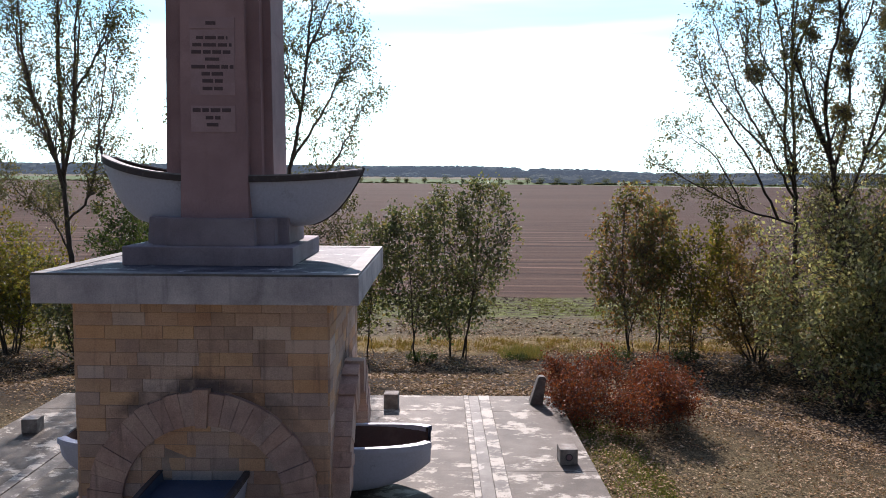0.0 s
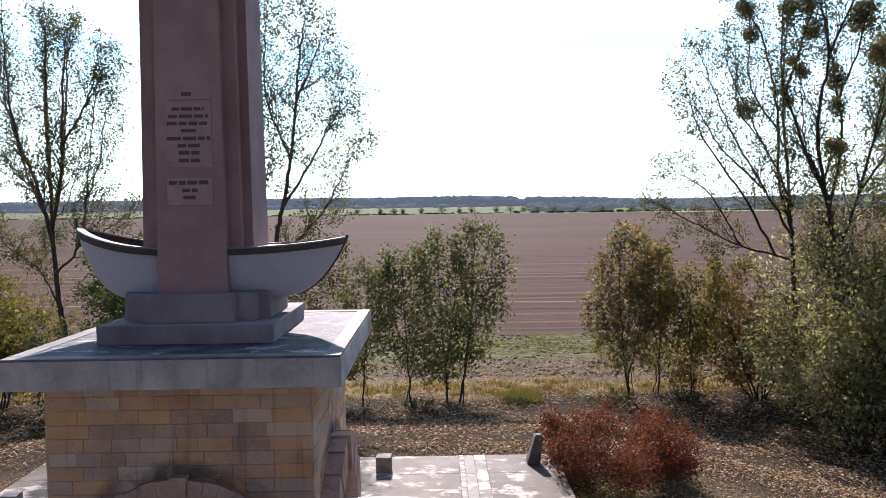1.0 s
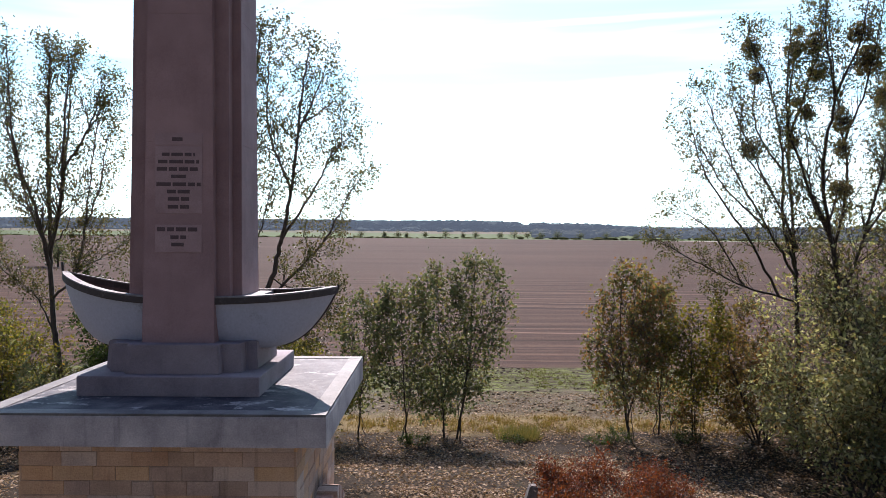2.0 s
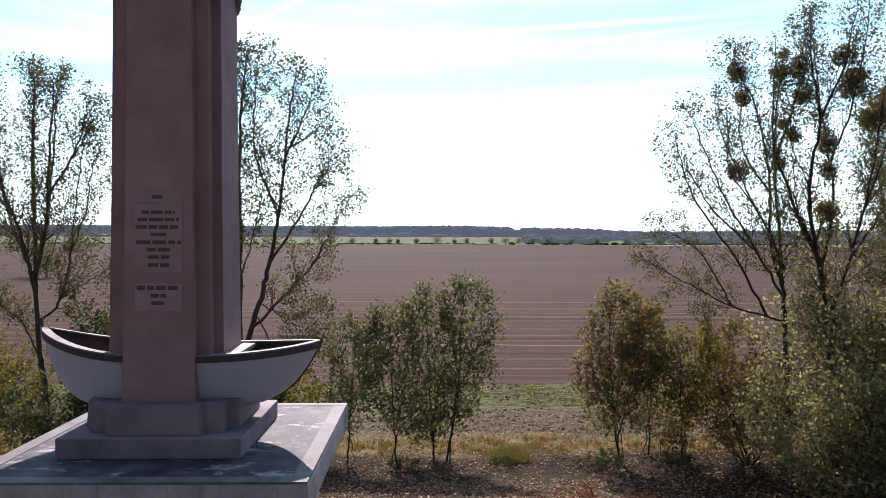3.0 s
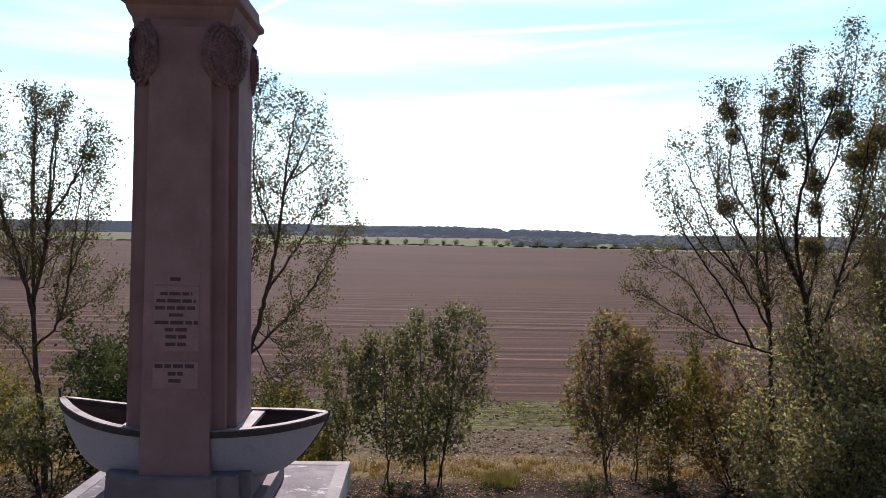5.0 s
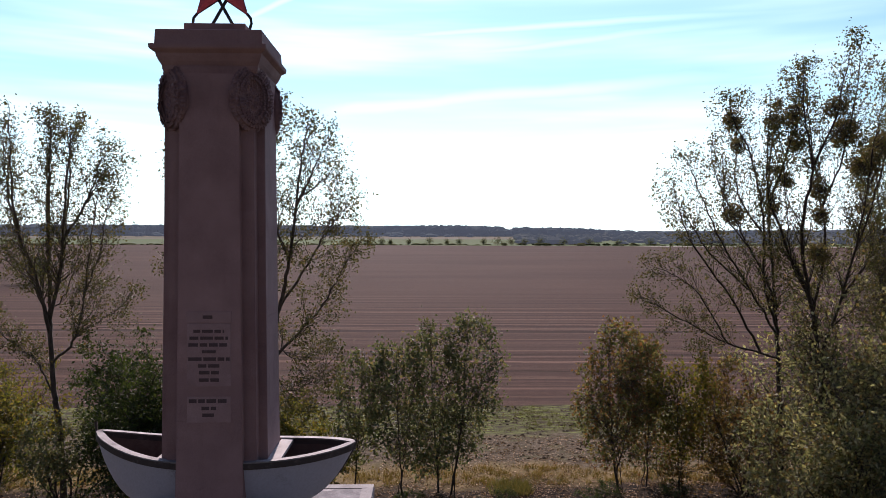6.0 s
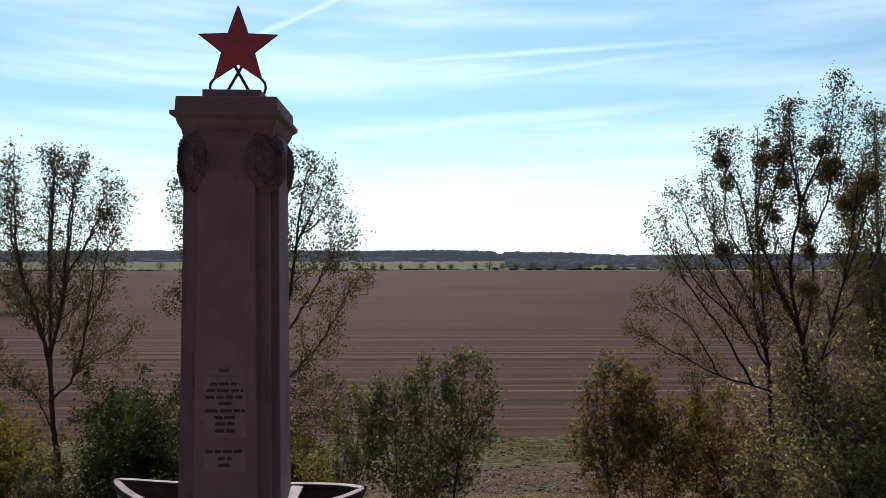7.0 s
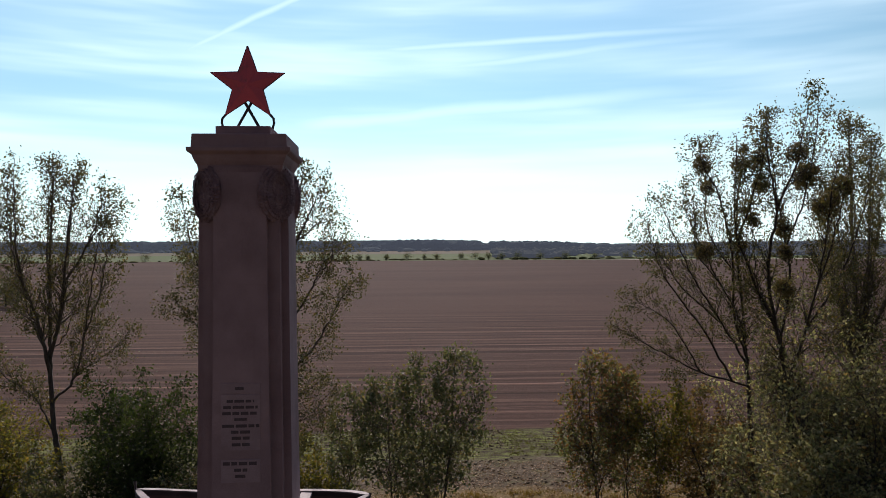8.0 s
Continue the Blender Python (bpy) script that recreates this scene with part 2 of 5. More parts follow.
    soil = n.mix(0.6, soil, n.ramp(n.noise(n.scaled(p, (0.5, 1.0, 1.0)), 3.5, 7.0, 0.8), [(0.3, 0.25), (0.7, 0.75)]), "OVERLAY")
    col = n.mix(n.step(n.math("ADD", y, n.math("MULTIPLY", wob, 0.25)), 33.0, 33.8), col, soil)
    # meadows and stubble far off
    slope = n.math("ADD", y, n.math("MULTIPLY", x, 0.1))
    patch = n.noise(n.scaled(p, (0.004, 0.012, 1.0)), 1.0, 2.0, 0.4)
    far = n.ramp(patch, [(0.35, (0.085, 0.115, 0.055)), (0.55, (0.08, 0.12, 0.048)), (0.7, (0.105, 0.12, 0.065))])
    stubble = n.ramp(patch, [(0.4, (0.13, 0.115, 0.085)), (0.6, (0.10, 0.105, 0.07))])
    far = n.mix(n.step(n.math("ADD", y, n.math("MULTIPLY", patch, 120.0)), 760.0, 770.0), far, stubble)
    col = n.mix(n.step(slope, 472.0, 478.0), col, far)
    # sandy track along the far edge, east of the meadow
    track = n.math("MULTIPLY", n.step(slope, 462.0, 465.0), n.math("SUBTRACT", 1.0, n.step(slope, 470.0, 473.0)))
    col = n.mix(n.math("MULTIPLY", track, n.step(x, 130.0, 150.0)), col, (0.42, 0.38, 0.31))
    # a green field west of the ploughed one
    west = n.math("SUBTRACT", n.math("MULTIPLY", x, -1.0), n.math("MULTIPLY", y, 0.62))
    green = n.ramp(fine, [(0.3, (0.07, 0.10, 0.02)), (0.7, (0.16, 0.20, 0.05))])
    col = n.mix(n.math("MULTIPLY", n.step(west, 3.0, 5.0), n.math("MULTIPLY", n.step(yw, 25.0, 27.5), n.math("SUBTRACT", 1.0, n.step(y, 50.0, 56.0)))), col, green)
    bump = n.math("ADD", n.math("MULTIPLY", fine, 0.6), lines.outputs["Fac"])
    return principled("ground_cover", col, 0.95, bump, 0.05, nodes=(m, n), spec=0.05)


M_GROUND = ground_material()
M_SLAB = stone("slab_concrete", (0.035, 0.026, 0.018), (0.076, 0.061, 0.046), (0.130, 0.110, 0.088), 1.3, 45.0, 0.6, 0.006, 0.12, 0.0,
               [(0.060, 0.047, 0.036), (0.085, 0.070, 0.054), (0.062, 0.050, 0.038), (0.098, 0.082, 0.064)], crust=(0.345, 0.312, 0.258), crust_scale=1.25, crust_from=0.535, spec=0.12)
M_SLAB_WORN = stone("worn_border_slab", (0.054, 0.047, 0.040), (0.095, 0.085, 0.072), (0.144, 0.131, 0.113), 2.6, 45.0, 0.55, 0.004, crust=(0.306, 0.288, 0.252), crust_scale=2.0, crust_from=0.55, spec=0.12)
M_SLAB_PALE = stone("pale_border_slab", (0.059, 0.050, 0.042), (0.108, 0.097, 0.084), (0.162, 0.149, 0.131), 2.0, 45.0, 0.6, 0.005, crust=(0.345, 0.315, 0.262), crust_scale=1.7, crust_from=0.48, spec=0.12)
M_CORNICE = stone("cornice_concrete", (0.255, 0.232, 0.235), (0.400, 0.368, 0.370), (0.540, 0.505, 0.488), 1.6, 50.0, 0.75, 0.004, streaks=0.4, spec=0.25)
# base darkened and blued to paint in the pillar's and boat's shade
M_CORNICE_TOP = stone("cornice_top", (0.028, 0.029, 0.040), (0.054, 0.053, 0.063), (0.115, 0.112, 0.118), 2.6, 30.0, 0.68, 0.006, crust=(0.31, 0.30, 0.29), crust_scale=2.3, crust_from=0.555, spec=0.16)
M_CORNICE_EDGE = stone("cornice_edge", (0.095, 0.091, 0.09), (0.14, 0.135, 0.13), (0.195, 0.187, 0.177), 2.2, 45.0, 0.7, 0.005, crust=(0.36, 0.35, 0.33), crust_scale=2.4, crust_from=0.62, streaks=0.25, spec=0.25)
M_SANDSTONE = stone("sandstone", (0.276, 0.188, 0.148), (0.496, 0.346, 0.239), (0.661, 0.468, 0.329), 1.9, 55.0, 0.9, 0.014, 0.6, 0.42,
                    [(0.297, 0.224, 0.207), (0.683, 0.396, 0.191), (0.463, 0.356, 0.318), (0.705, 0.367, 0.159), (0.408, 0.305, 0.260), (0.661, 0.549, 0.488), (0.551, 0.305, 0.175), (0.364, 0.275, 0.249)], arch_band=(0.06, 0.42, 1.46))
M_MORTAR = stone("mortar", (0.20, 0.146, 0.116), (0.34, 0.25, 0.185), (0.44, 0.335, 0.25), 1.9, 80.0, 0.95, 0.004)
M_ARCH = stone("arch_stone", (0.250, 0.180, 0.155), (0.440, 0.304, 0.240), (0.570, 0.418, 0.325), 3.0, 55.0, 0.9, 0.014, 0.45, 0.5,
               [(0.380, 0.275, 0.230), (0.550, 0.332, 0.235), (0.430, 0.266, 0.220), (0.570, 0.427, 0.340)])
M_PINK = stone("pink_terrazzo", (0.212, 0.130, 0.130), (0.290, 0.190, 0.187), (0.350, 0.240, 0.233), 0.7, 90.0, 0.8, 0.002, streaks=0.2, spec=0.12)
M_PINK_PALE = stone("pale_terrazzo", (0.240, 0.156, 0.156), (0.318, 0.212, 0.212), (0.400, 0.270, 0.266), 0.8, 90.0, 0.8, 0.002, streaks=0.08, spec=0.12)
M_BASE_STONE = stone("base_stone", (0.165, 0.138, 0.148), (0.235, 0.198, 0.21), (0.30, 0.26, 0.268), 0.9, 80.0, 0.8, 0.003, streaks=0.15, spec=0.15)
M_PLATE = stone("inscription_stone", (0.285, 0.188, 0.192), (0.350, 0.238, 0.242), (0.405, 0.285, 0.286), 1.5, 90.0, 0.55, 0.002)
M_CLOD = stone("clod_soil", (0.05, 0.037, 0.023), (0.105, 0.082, 0.052), (0.19, 0.155, 0.108), 0.9, 30.0, 0.95, 0.01, spec=0.05)
M_LETTER = paint("letter_paint", (0.100, 0.067, 0.070), (0.171, 0.122, 0.122), 0.6, 20.0)
M_WREATH = stone("wreath_stone", (0.14, 0.082, 0.086), (0.20, 0.124, 0.127), (0.26, 0.172, 0.172), 6.0, 70.0, 0.75, 0.004)
M_HULL = paint("hull_paint", (0.395, 0.415, 0.485), (0.245, 0.25, 0.28), 0.45, 2.2, 0.08)
M_BLUE = paint("blue_inside", (0.05, 0.085, 0.14), (0.10, 0.12, 0.14), 0.5, 3.0, 0.4)
M_INSIDE = paint("hull_inside", (0.115, 0.08, 0.07), (0.16, 0.12, 0.10), 0.8, 3.0, 0.5)
M_RIM = paint("gunwale_paint", (0.055, 0.045, 0.043), (0.14, 0.125, 0.115), 0.6, 6.0, 0.4)
M_RIMTOP = paint("gunwale_cap", (0.215, 0.205, 0.20), (0.12, 0.11, 0.107), 0.6, 5.0, 0.4)
M_THWART = paint("thwart_board", (0.33, 0.315, 0.295), (0.21, 0.195, 0.18), 0.7, 5.0, 0.4)
M_RED = paint("star_red", (0.604, 0.095, 0.114), (0.378, 0.102, 0.106), 0.5, 4.0, 0.3)
M_IRON = paint("iron_black", (0.02, 0.02, 0.022), (0.07, 0.045, 0.035), 0.5, 20.0)
M_BLOCK = stone("lamp_block_stone", (0.135, 0.115, 0.095), (0.222, 0.195, 0.166), (0.324, 0.297, 0.257), 6.0, 60.0, 0.9, 0.006)
# post stone darkened all round to the tone of its shaded face
M_POST = stone("shaded_post_stone", (0.07, 0.06, 0.052), (0.13, 0.115, 0.10), (0.21, 0.19, 0.165), 5.0, 60.0, 0.9, 0.008)
M_BARK = bark("bark_grey", (0.035, 0.028, 0.022), (0.13, 0.11, 0.09))
M_BARK_D = bark("bark_dark", (0.02, 0.016, 0.013), (0.075, 0.06, 0.047))
M_LEAF_POPLAR = leafy("poplar_leaf", [(0.055, 0.065, 0.03), (0.09, 0.10, 0.042), (0.14, 0.135, 0.055), (0.07, 0.08, 0.042), (0.22, 0.165, 0.06)], 0.36)
M_LEAF_GREEN = leafy("shrub_leaf", [(0.068, 0.093, 0.046), (0.105, 0.132, 0.070), (0.175, 0.192, 0.110), (0.085, 0.103, 0.056), (0.235, 0.190, 0.10)], 0.5)
M_LEAF_DARK = leafy("dark_leaf", [(0.026, 0.045, 0.015), (0.041, 0.068, 0.022), (0.064, 0.090, 0.030), (0.038, 0.056, 0.019)], 0.45)
M_LEAF_YELLOW = leafy("yellowing_leaf", [(0.082, 0.099, 0.022), (0.140, 0.147, 0.033), (0.199, 0.172, 0.040), (0.069, 0.084, 0.022), (0.220, 0.154, 0.044)], 0.55)
M_LEAF_SILVER = leafy("silver_leaf", [(0.15, 0.172, 0.080), (0.235, 0.25, 0.13), (0.45, 0.45, 0.28), (0.095, 0.117, 0.056), (0.32, 0.225, 0.105)], 0.55)
M_LEAF_RED = leafy("sumac_leaf", [(0.106, 0.025, 0.015), (0.163, 0.041, 0.019), (0.229, 0.073, 0.028), (0.073, 0.021, 0.015), (0.139, 0.061, 0.028)], 0.4)
M_LEAF_RUST = leafy("rust_tinged_leaf", [(0.10, 0.085, 0.035), (0.17, 0.13, 0.05), (0.22, 0.115, 0.05), (0.075, 0.08, 0.03), (0.26, 0.19, 0.09), (0.15, 0.075, 0.035)], 0.5)
M_LEAF_MIXED = leafy("reddening_leaf", [(0.088, 0.110, 0.046), (0.135, 0.150, 0.066), (0.21, 0.20, 0.09), (0.25, 0.115, 0.058), (0.092, 0.108, 0.048), (0.19, 0.10, 0.05)], 0.5)
M_MISTLETOE = leafy("mistletoe_leaf", [(0.09, 0.085, 0.042), (0.14, 0.125, 0.06), (0.21, 0.165, 0.08), (0.10, 0.08, 0.045)], 0.45)
M_FALLEN = leafy("fallen_leaf", [(0.120, 0.068, 0.034), (0.245, 0.155, 0.085), (0.360, 0.250, 0.155), (0.066, 0.038, 0.022), (0.500, 0.385, 0.265), (0.19, 0.125, 0.060)], 0.2, 0.85, 0.1)
M_DRY = leafy("dry_grass_blade", [(0.146, 0.103, 0.034), (0.215, 0.146, 0.052), (0.120, 0.116, 0.030), (0.267, 0.163, 0.056)], 0.4)
M_GRASS = leafy("grass_blade", [(0.080, 0.105, 0.026), (0.125, 0.150, 0.042), (0.180, 0.180, 0.058), (0.100, 0.118, 0.034)], 0.4)
M_TUFT = leafy("tuft_blade", [(0.10, 0.105, 0.038), (0.15, 0.14, 0.05), (0.20, 0.165, 0.065), (0.075, 0.085, 0.03)], 0.4)
M_FAR = leafy("far_foliage", [(0.085, 0.105, 0.080), (0.11, 0.13, 0.095), (0.13, 0.145, 0.10), (0.095, 0.11, 0.085)], 0.45, 1.0, 0.0)
M_SCRUB = leafy("far_scrub", [(0.06, 0.075, 0.03), (0.09, 0.10, 0.045), (0.12, 0.12, 0.06)], 0.3, 1.0, 0.0)
# last value: strength of the haze painted on as emission
M_BACKDROP = backdrop_material("woods_haze", (0.045, 0.06, 0.055), (0.075, 0.09, 0.075), 0.085)
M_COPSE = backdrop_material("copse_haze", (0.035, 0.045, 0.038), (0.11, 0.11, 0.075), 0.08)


# ---- mesh helpers ----
def mesh_object(name, verts, faces, material, parent=None, label="", smooth=False):
    me = bpy.data.meshes.new(name)
    me.from_pydata(verts, [], faces)
    me.materials.append(material)
    if smooth:
        me.polygons.foreach_set("use_smooth", [True] * len(me.polygons))
    me.update()
    ob = new(name, me)
    if parent is not None:
        ob.parent = parent
    if label:
        tagged(ob, label)
    return ob


def part(name, bm, material, parent=None, label="", smooth=False):
    me = bpy.data.meshes.new(name)
    bm.to_mesh(me)
    bm.free()
    me.materials.append(material)
    if smooth:
        me.polygons.foreach_set("use_smooth", [True] * len(me.polygons))
    ob = new(name, me)
    if parent is not None:
        ob.parent = parent
    if label:
        tagged(ob, label)
    return ob


def thing(name, label, category, group="", kind="", at=(0, 0, 0)):
    ob = new(name)
    ob.location = at
    return tagged(ob, label, category, group, kind)


def box(bm, lo, hi, bevel=0.0, m=None):
    """A box from corner to corner, its edges rounded by bevel."""
    ret = bmesh.ops.create_cube(bm, size=1.0)
    vs = ret["verts"]
    c = [(a + b) / 2 for a, b in zip(lo, hi)]
    s = [b - a for a, b in zip(lo, hi)]
    bmesh.ops.scale(bm, vec=s, verts=vs)
    bmesh.ops.translate(bm, vec=c, verts=vs)
    if bevel:
        es = list({e for v in vs for e in v.link_edges})
        ret = bmesh.ops.bevel(bm, geom=es, offset=bevel, segments=2, affect="EDGES", profile=0.6)
        vs = list({v for f in ret["faces"] for v in f.verts} | {v for v in vs if v.is_valid})
    if m is not None:
        bmesh.ops.transform(bm, matrix=m, verts=vs)
    return vs


def prism(bm, outline, z0, z1, top=None):
    """A prism over an outline; top: the outline at z1, where it differs."""
    top = top or outline
    a = [bm.verts.new((x, y, z0)) for x, y in outline]
    b = [bm.verts.new((x, y, z1)) for x, y in top]
    k = len(a)
    bm.faces.new(a[::-1])
    bm.faces.new(b)
    for i in range(k):
        bm.faces.new((a[i], a[(i + 1) % k], b[(i + 1) % k], b[i]))


def tubes(paths, sides=5):
    """Vertices and faces of tapered tubes along paths of (point, radius)."""
    verts, faces = [], []
    for path in paths:
        k = sides if path[0][1] > 0.02 else 3
        first = len(verts)
        for i, (p, r) in enumerate(path):
            q = path[min(i + 1, len(path) - 1)][0] - path[max(i - 1, 0)][0]
            d = q / (np.linalg.norm(q) + 1e-9)
            u = np.cross(d, (0.31, 0.95, 0.05))
            u /= np.linalg.norm(u) + 1e-9
            v = np.cross(d, u)
            for j in range(k):
                a = 2 * math.pi * j / k
                verts.append(tuple(p + r * (math.cos(a) * u + math.sin(a) * v)))
        for i in range(len(path) - 1):
            for j in range(k):
                a, b = first + i * k + j, first + i * k + (j + 1) % k
                faces.append((a, b, b + k, a + k))
    return verts, faces


def leaf_arrays(rng, at, size, droop=0.3, slim=0.55):
    """Small folded leaves at the given points: four corners and two faces each."""
    k = len(at)
    axis = rng.normal(size=(k, 3))
    axis[:, 2] -= droop
    axis /= np.linalg.norm(axis, axis=1)[:, None]
    side = np.cross(axis, rng.normal(size=(k, 3)))
    side /= np.linalg.norm(side, axis=1)[:, None] + 1e-9
    up = np.cross(axis, side)
    s = (size * rng.uniform(0.6, 1.3, k))[:, None]
    v = np.empty((k, 4, 3))
    v[:, 0] = at
    v[:, 1] = at + axis * s * 0.5 + side * s * slim * 0.5 + up * s * 0.10
    v[:, 2] = at + axis * s
    v[:, 3] = at + axis * s * 0.5 - side * s * slim * 0.5 + up * s * 0.10
    base = np.arange(k)[:, None] * 4
    f = np.concatenate([base + [0, 1, 2], base + [0, 2, 3]], 1).reshape(-1, 3)
    return v.reshape(-1, 3), f


def branch(rng, paths, tips, p, d, length, r, level, spec):
    """Grow one limb and its side shoots. Shoot ends go to tips, for the leaves."""
    steps = max(3, int(length / spec["step"]))
    seg = length / steps
    path = [(p.copy(), r)]
    d = d / np.linalg.norm(d)
    places = []
    for i in range(steps):
        d = d + rng.normal(size=3) * spec["wander"] + np.array((0, 0, spec["rise"][level]))
        d /= np.linalg.norm(d)
        p = p + d * seg
        t = (i + 1) / steps
        path.append((p.copy(), max(0.006, r * (1 - 0.82 * t))))
        places.append((p.copy(), d.copy(), t))
    paths.append(path)
    last = level == len(spec["shoots"])
    if last:
        tips.extend(q for q, _, t in places if t > 0.15)
        return
    for _ in range(rng.poisson(spec["shoots"][level] * min(1.5, max(0.5, length / spec["norm"][level])))):
        t0 = rng.uniform(spec["from"][level], 0.98)
        q, dd, t = places[min(len(places) - 1, int(t0 * len(places)))]
        turn = np.cross(dd, rng.normal(size=3))
        turn /= np.linalg.norm(turn) + 1e-9
        a = radians(rng.uniform(*spec["angle"][level]))
        nd = dd * math.cos(a) + turn * math.sin(a)
        branch(rng, paths, tips, q, nd, length * rng.uniform(*spec["ratio"][level]) * (1.15 - 0.6 * t), r * (1 - 0.8 * t) * 0.55, level + 1, spec)
    tips.append(p)


def plant(name, label, category, seed, at, stems, spec, leaf, wood, leaves_per_tip=4, size=0.09, spread=0.12, group="", keep=None):
    """A tree or shrub from its stems: (offset x, y, lean x, lean y, length, radius) each."""
    rng = np.random.default_rng(seed)
    ob = thing(name, label, category, group, at=at)
    paths, tips = [], []
    for ox, oy, lx, ly, length, r in stems:
        branch(rng, paths, tips, np.array((ox, oy, -0.12)), np.array((lx, ly, 1.0)), length, r, 0, spec)
    v, f = tubes(paths, 6)
    mesh_object("trunk", v, f, wood, ob, smooth=True)
    tips = np.array(tips)
    if keep is not None:
        tips = tips[keep(tips)]
    pts = np.repeat(tips, leaves_per_tip, 0) + rng.normal(size=(len(tips) * leaves_per_tip, 3)) * spread
    pts = pts[pts[:, 2] > 0.12]
    v, f = leaf_arrays(rng, pts, size)
    mesh_object("crown", v, f, leaf, ob)
    return ob


# ---- the lie of the land ----
PX0, PX1, PY0, PY1 = -4.75, 5.38, -4.7, 4.66
# far land: rises gently beyond the ploughed field
FAR_Y, FAR_Z = (-4000, 45, 480, 900, 1300, 4000), (-2.4, -2.4, 2.3, 8.3, 13.0, 30.0)


def land(x, y):
    dx = max(PX0 - x, 0.0, x - PX1)
    dy = max(PY0 - y, 0.0, y - PY1)
    t = min(1.0, math.hypot(dx, dy) / 13.0)
    z = -0.20 - 2.2 * t * t * (3 - 2 * t) + float(np.interp(y, FAR_Y, FAR_Z)) + 2.4
    far = min(1.0, max(0.0, (abs(x) + abs(y) - 60) / 80))
    return z + (1 - far) * (0.07 * noise.noise((x * 0.22, y * 0.22, 0.0)) + 0.025 * noise.noise((x * 1.1, y * 1.1, 3.0)))


def build_ground():
    def ticks(dense, reach):
        a, s, out = dense, 0.9, []
        while a < reach:
            out.append(a)
            a += s
            s *= 1.22
        return out + [reach]

    xs = [-v for v in reversed(ticks(18.0, 3800.0))] + list(np.arange(-17.4, 18.0, 0.6)) + ticks(18.0, 3800.0)
    ys = [-v for v in reversed(ticks(14.0, 3800.0))] + list(np.arange(-13.4, 36.0, 0.6)) + ticks(36.0, 3800.0)
    verts = [(x, y, land(x, y)) for y in ys for x in xs]
    k = len(xs)
    faces = [(j * k + i, j * k + i + 1, (j + 1) * k + i + 1, (j + 1) * k + i) for j in range(len(ys) - 1) for i in range(k - 1)]
    ob = mesh_object("ground", verts, faces, M_GROUND, smooth=True)
    tagged(ob, "leaf-strewn verge, green headland and wide ploughed brown field", "ground", kind="structure")


build_ground()

# ---- the monument ----
monument = thing("monument", "tall pink stone pillar with red star on sandstone plinth", "monument")
Z_PLINTH, Z_TOP = 2.96, 3.30
HALF = 1.54          # half width of the plinth's rough core
COR_X, COR_Y = 1.89, 1.94
CX = 0.06            # the plinth stands a little east of the pillar's axis


def build_cornice():
    bm = bmesh.new()
    # slab with a shallow weathered top that falls to its edges
    rings = [(1.0, Z_PLINTH), (1.0, Z_TOP - 0.03), (0.992, Z_TOP), (0.55, Z_TOP + 0.012)]
    loops = []
    for f, z in rings:
        loops.append([bm.verts.new((CX + 0.05 + sx * COR_X * f, sy * COR_Y * f, z)) for sx, sy in ((-1, -1), (1, -1), (1, 1), (-1, 1))])
    bm.faces.new(loops[0][::-1])
    for a, b in zip(loops, loops[1:]):
        for i in range(4):
            bm.faces.new((a[i], a[(i + 1) % 4], b[(i + 1) % 4], b[i]))
    slab = part("cornice_slab", bm, M_CORNICE, monument, "grey concrete slab with stained top darkened as in shade")
    # thin sheet that carries the painted shade colour and the crusts
    bm = bmesh.new()
    loops = []
    for f, z in ((0.985, Z_TOP + 0.001), (0.975, Z_TOP + 0.006), (0.5, Z_TOP + 0.014)):
        loops.append([bm.verts.new((CX + 0.05 + sx * COR_X * f, sy * COR_Y * f, z)) for sx, sy in ((-1, -1), (1, -1), (1, 1), (-1, 1))])
    for a, b in zip(loops, loops[1:]):
        for i in range(4):
            bm.faces.new((a[i], a[(i + 1) % 4], b[(i + 1) % 4], b[i]))
    bm.faces.new(loops[-1])
    part("shaded_top", bm, M_CORNICE_TOP, slab, "weathered slab top darkened and blued as in shade, with pale crusts")
    # a paler border strip along each edge, a finger's width proud
    cx, w = CX + 0.05, 0.20
    for x0, y0, x1, y1 in ((-COR_X, -COR_Y, COR_X, -COR_Y + w), (-COR_X, COR_Y - w, COR_X, COR_Y), (-COR_X, -COR_Y + w, -COR_X + w, COR_Y - w), (COR_X - w, -COR_Y + w, COR_X, COR_Y - w)):
        bm = bmesh.new()
        box(bm, (cx + x0 + 0.004 * (x0 < 0) + 0.002, y0 + 0.004, Z_TOP - 0.012), (cx + x1 - 0.006, y1 - 0.004, Z_TOP + 0.016), 0.005)
        part("border_strip", bm, M_CORNICE_EDGE, slab, "pale worn concrete border strip")
    bm = bmesh.new()
    box(bm, (-1.08, -1.07, Z_TOP + 0.008), (1.08, 1.07, 3.55), 0.018)
    part("step", bm, M_BASE_STONE, monument, "low grey stone step")


def cross(a, b, f):
    """Outline of a square of half width a with a pilaster of half width b standing out to f on each side."""
    pts = [(-a, -a), (-b, -a), (-b, -f), (b, -f), (b, -a), (a, -a)]
    out = []
    for k in range(4):
        c, s = (1, 0, -1, 0)[k], (0, 1, 0, -1)[k]
        out += [(x * c - y * s, x * s + y * c) for x, y in pts[:-1]]
    return out


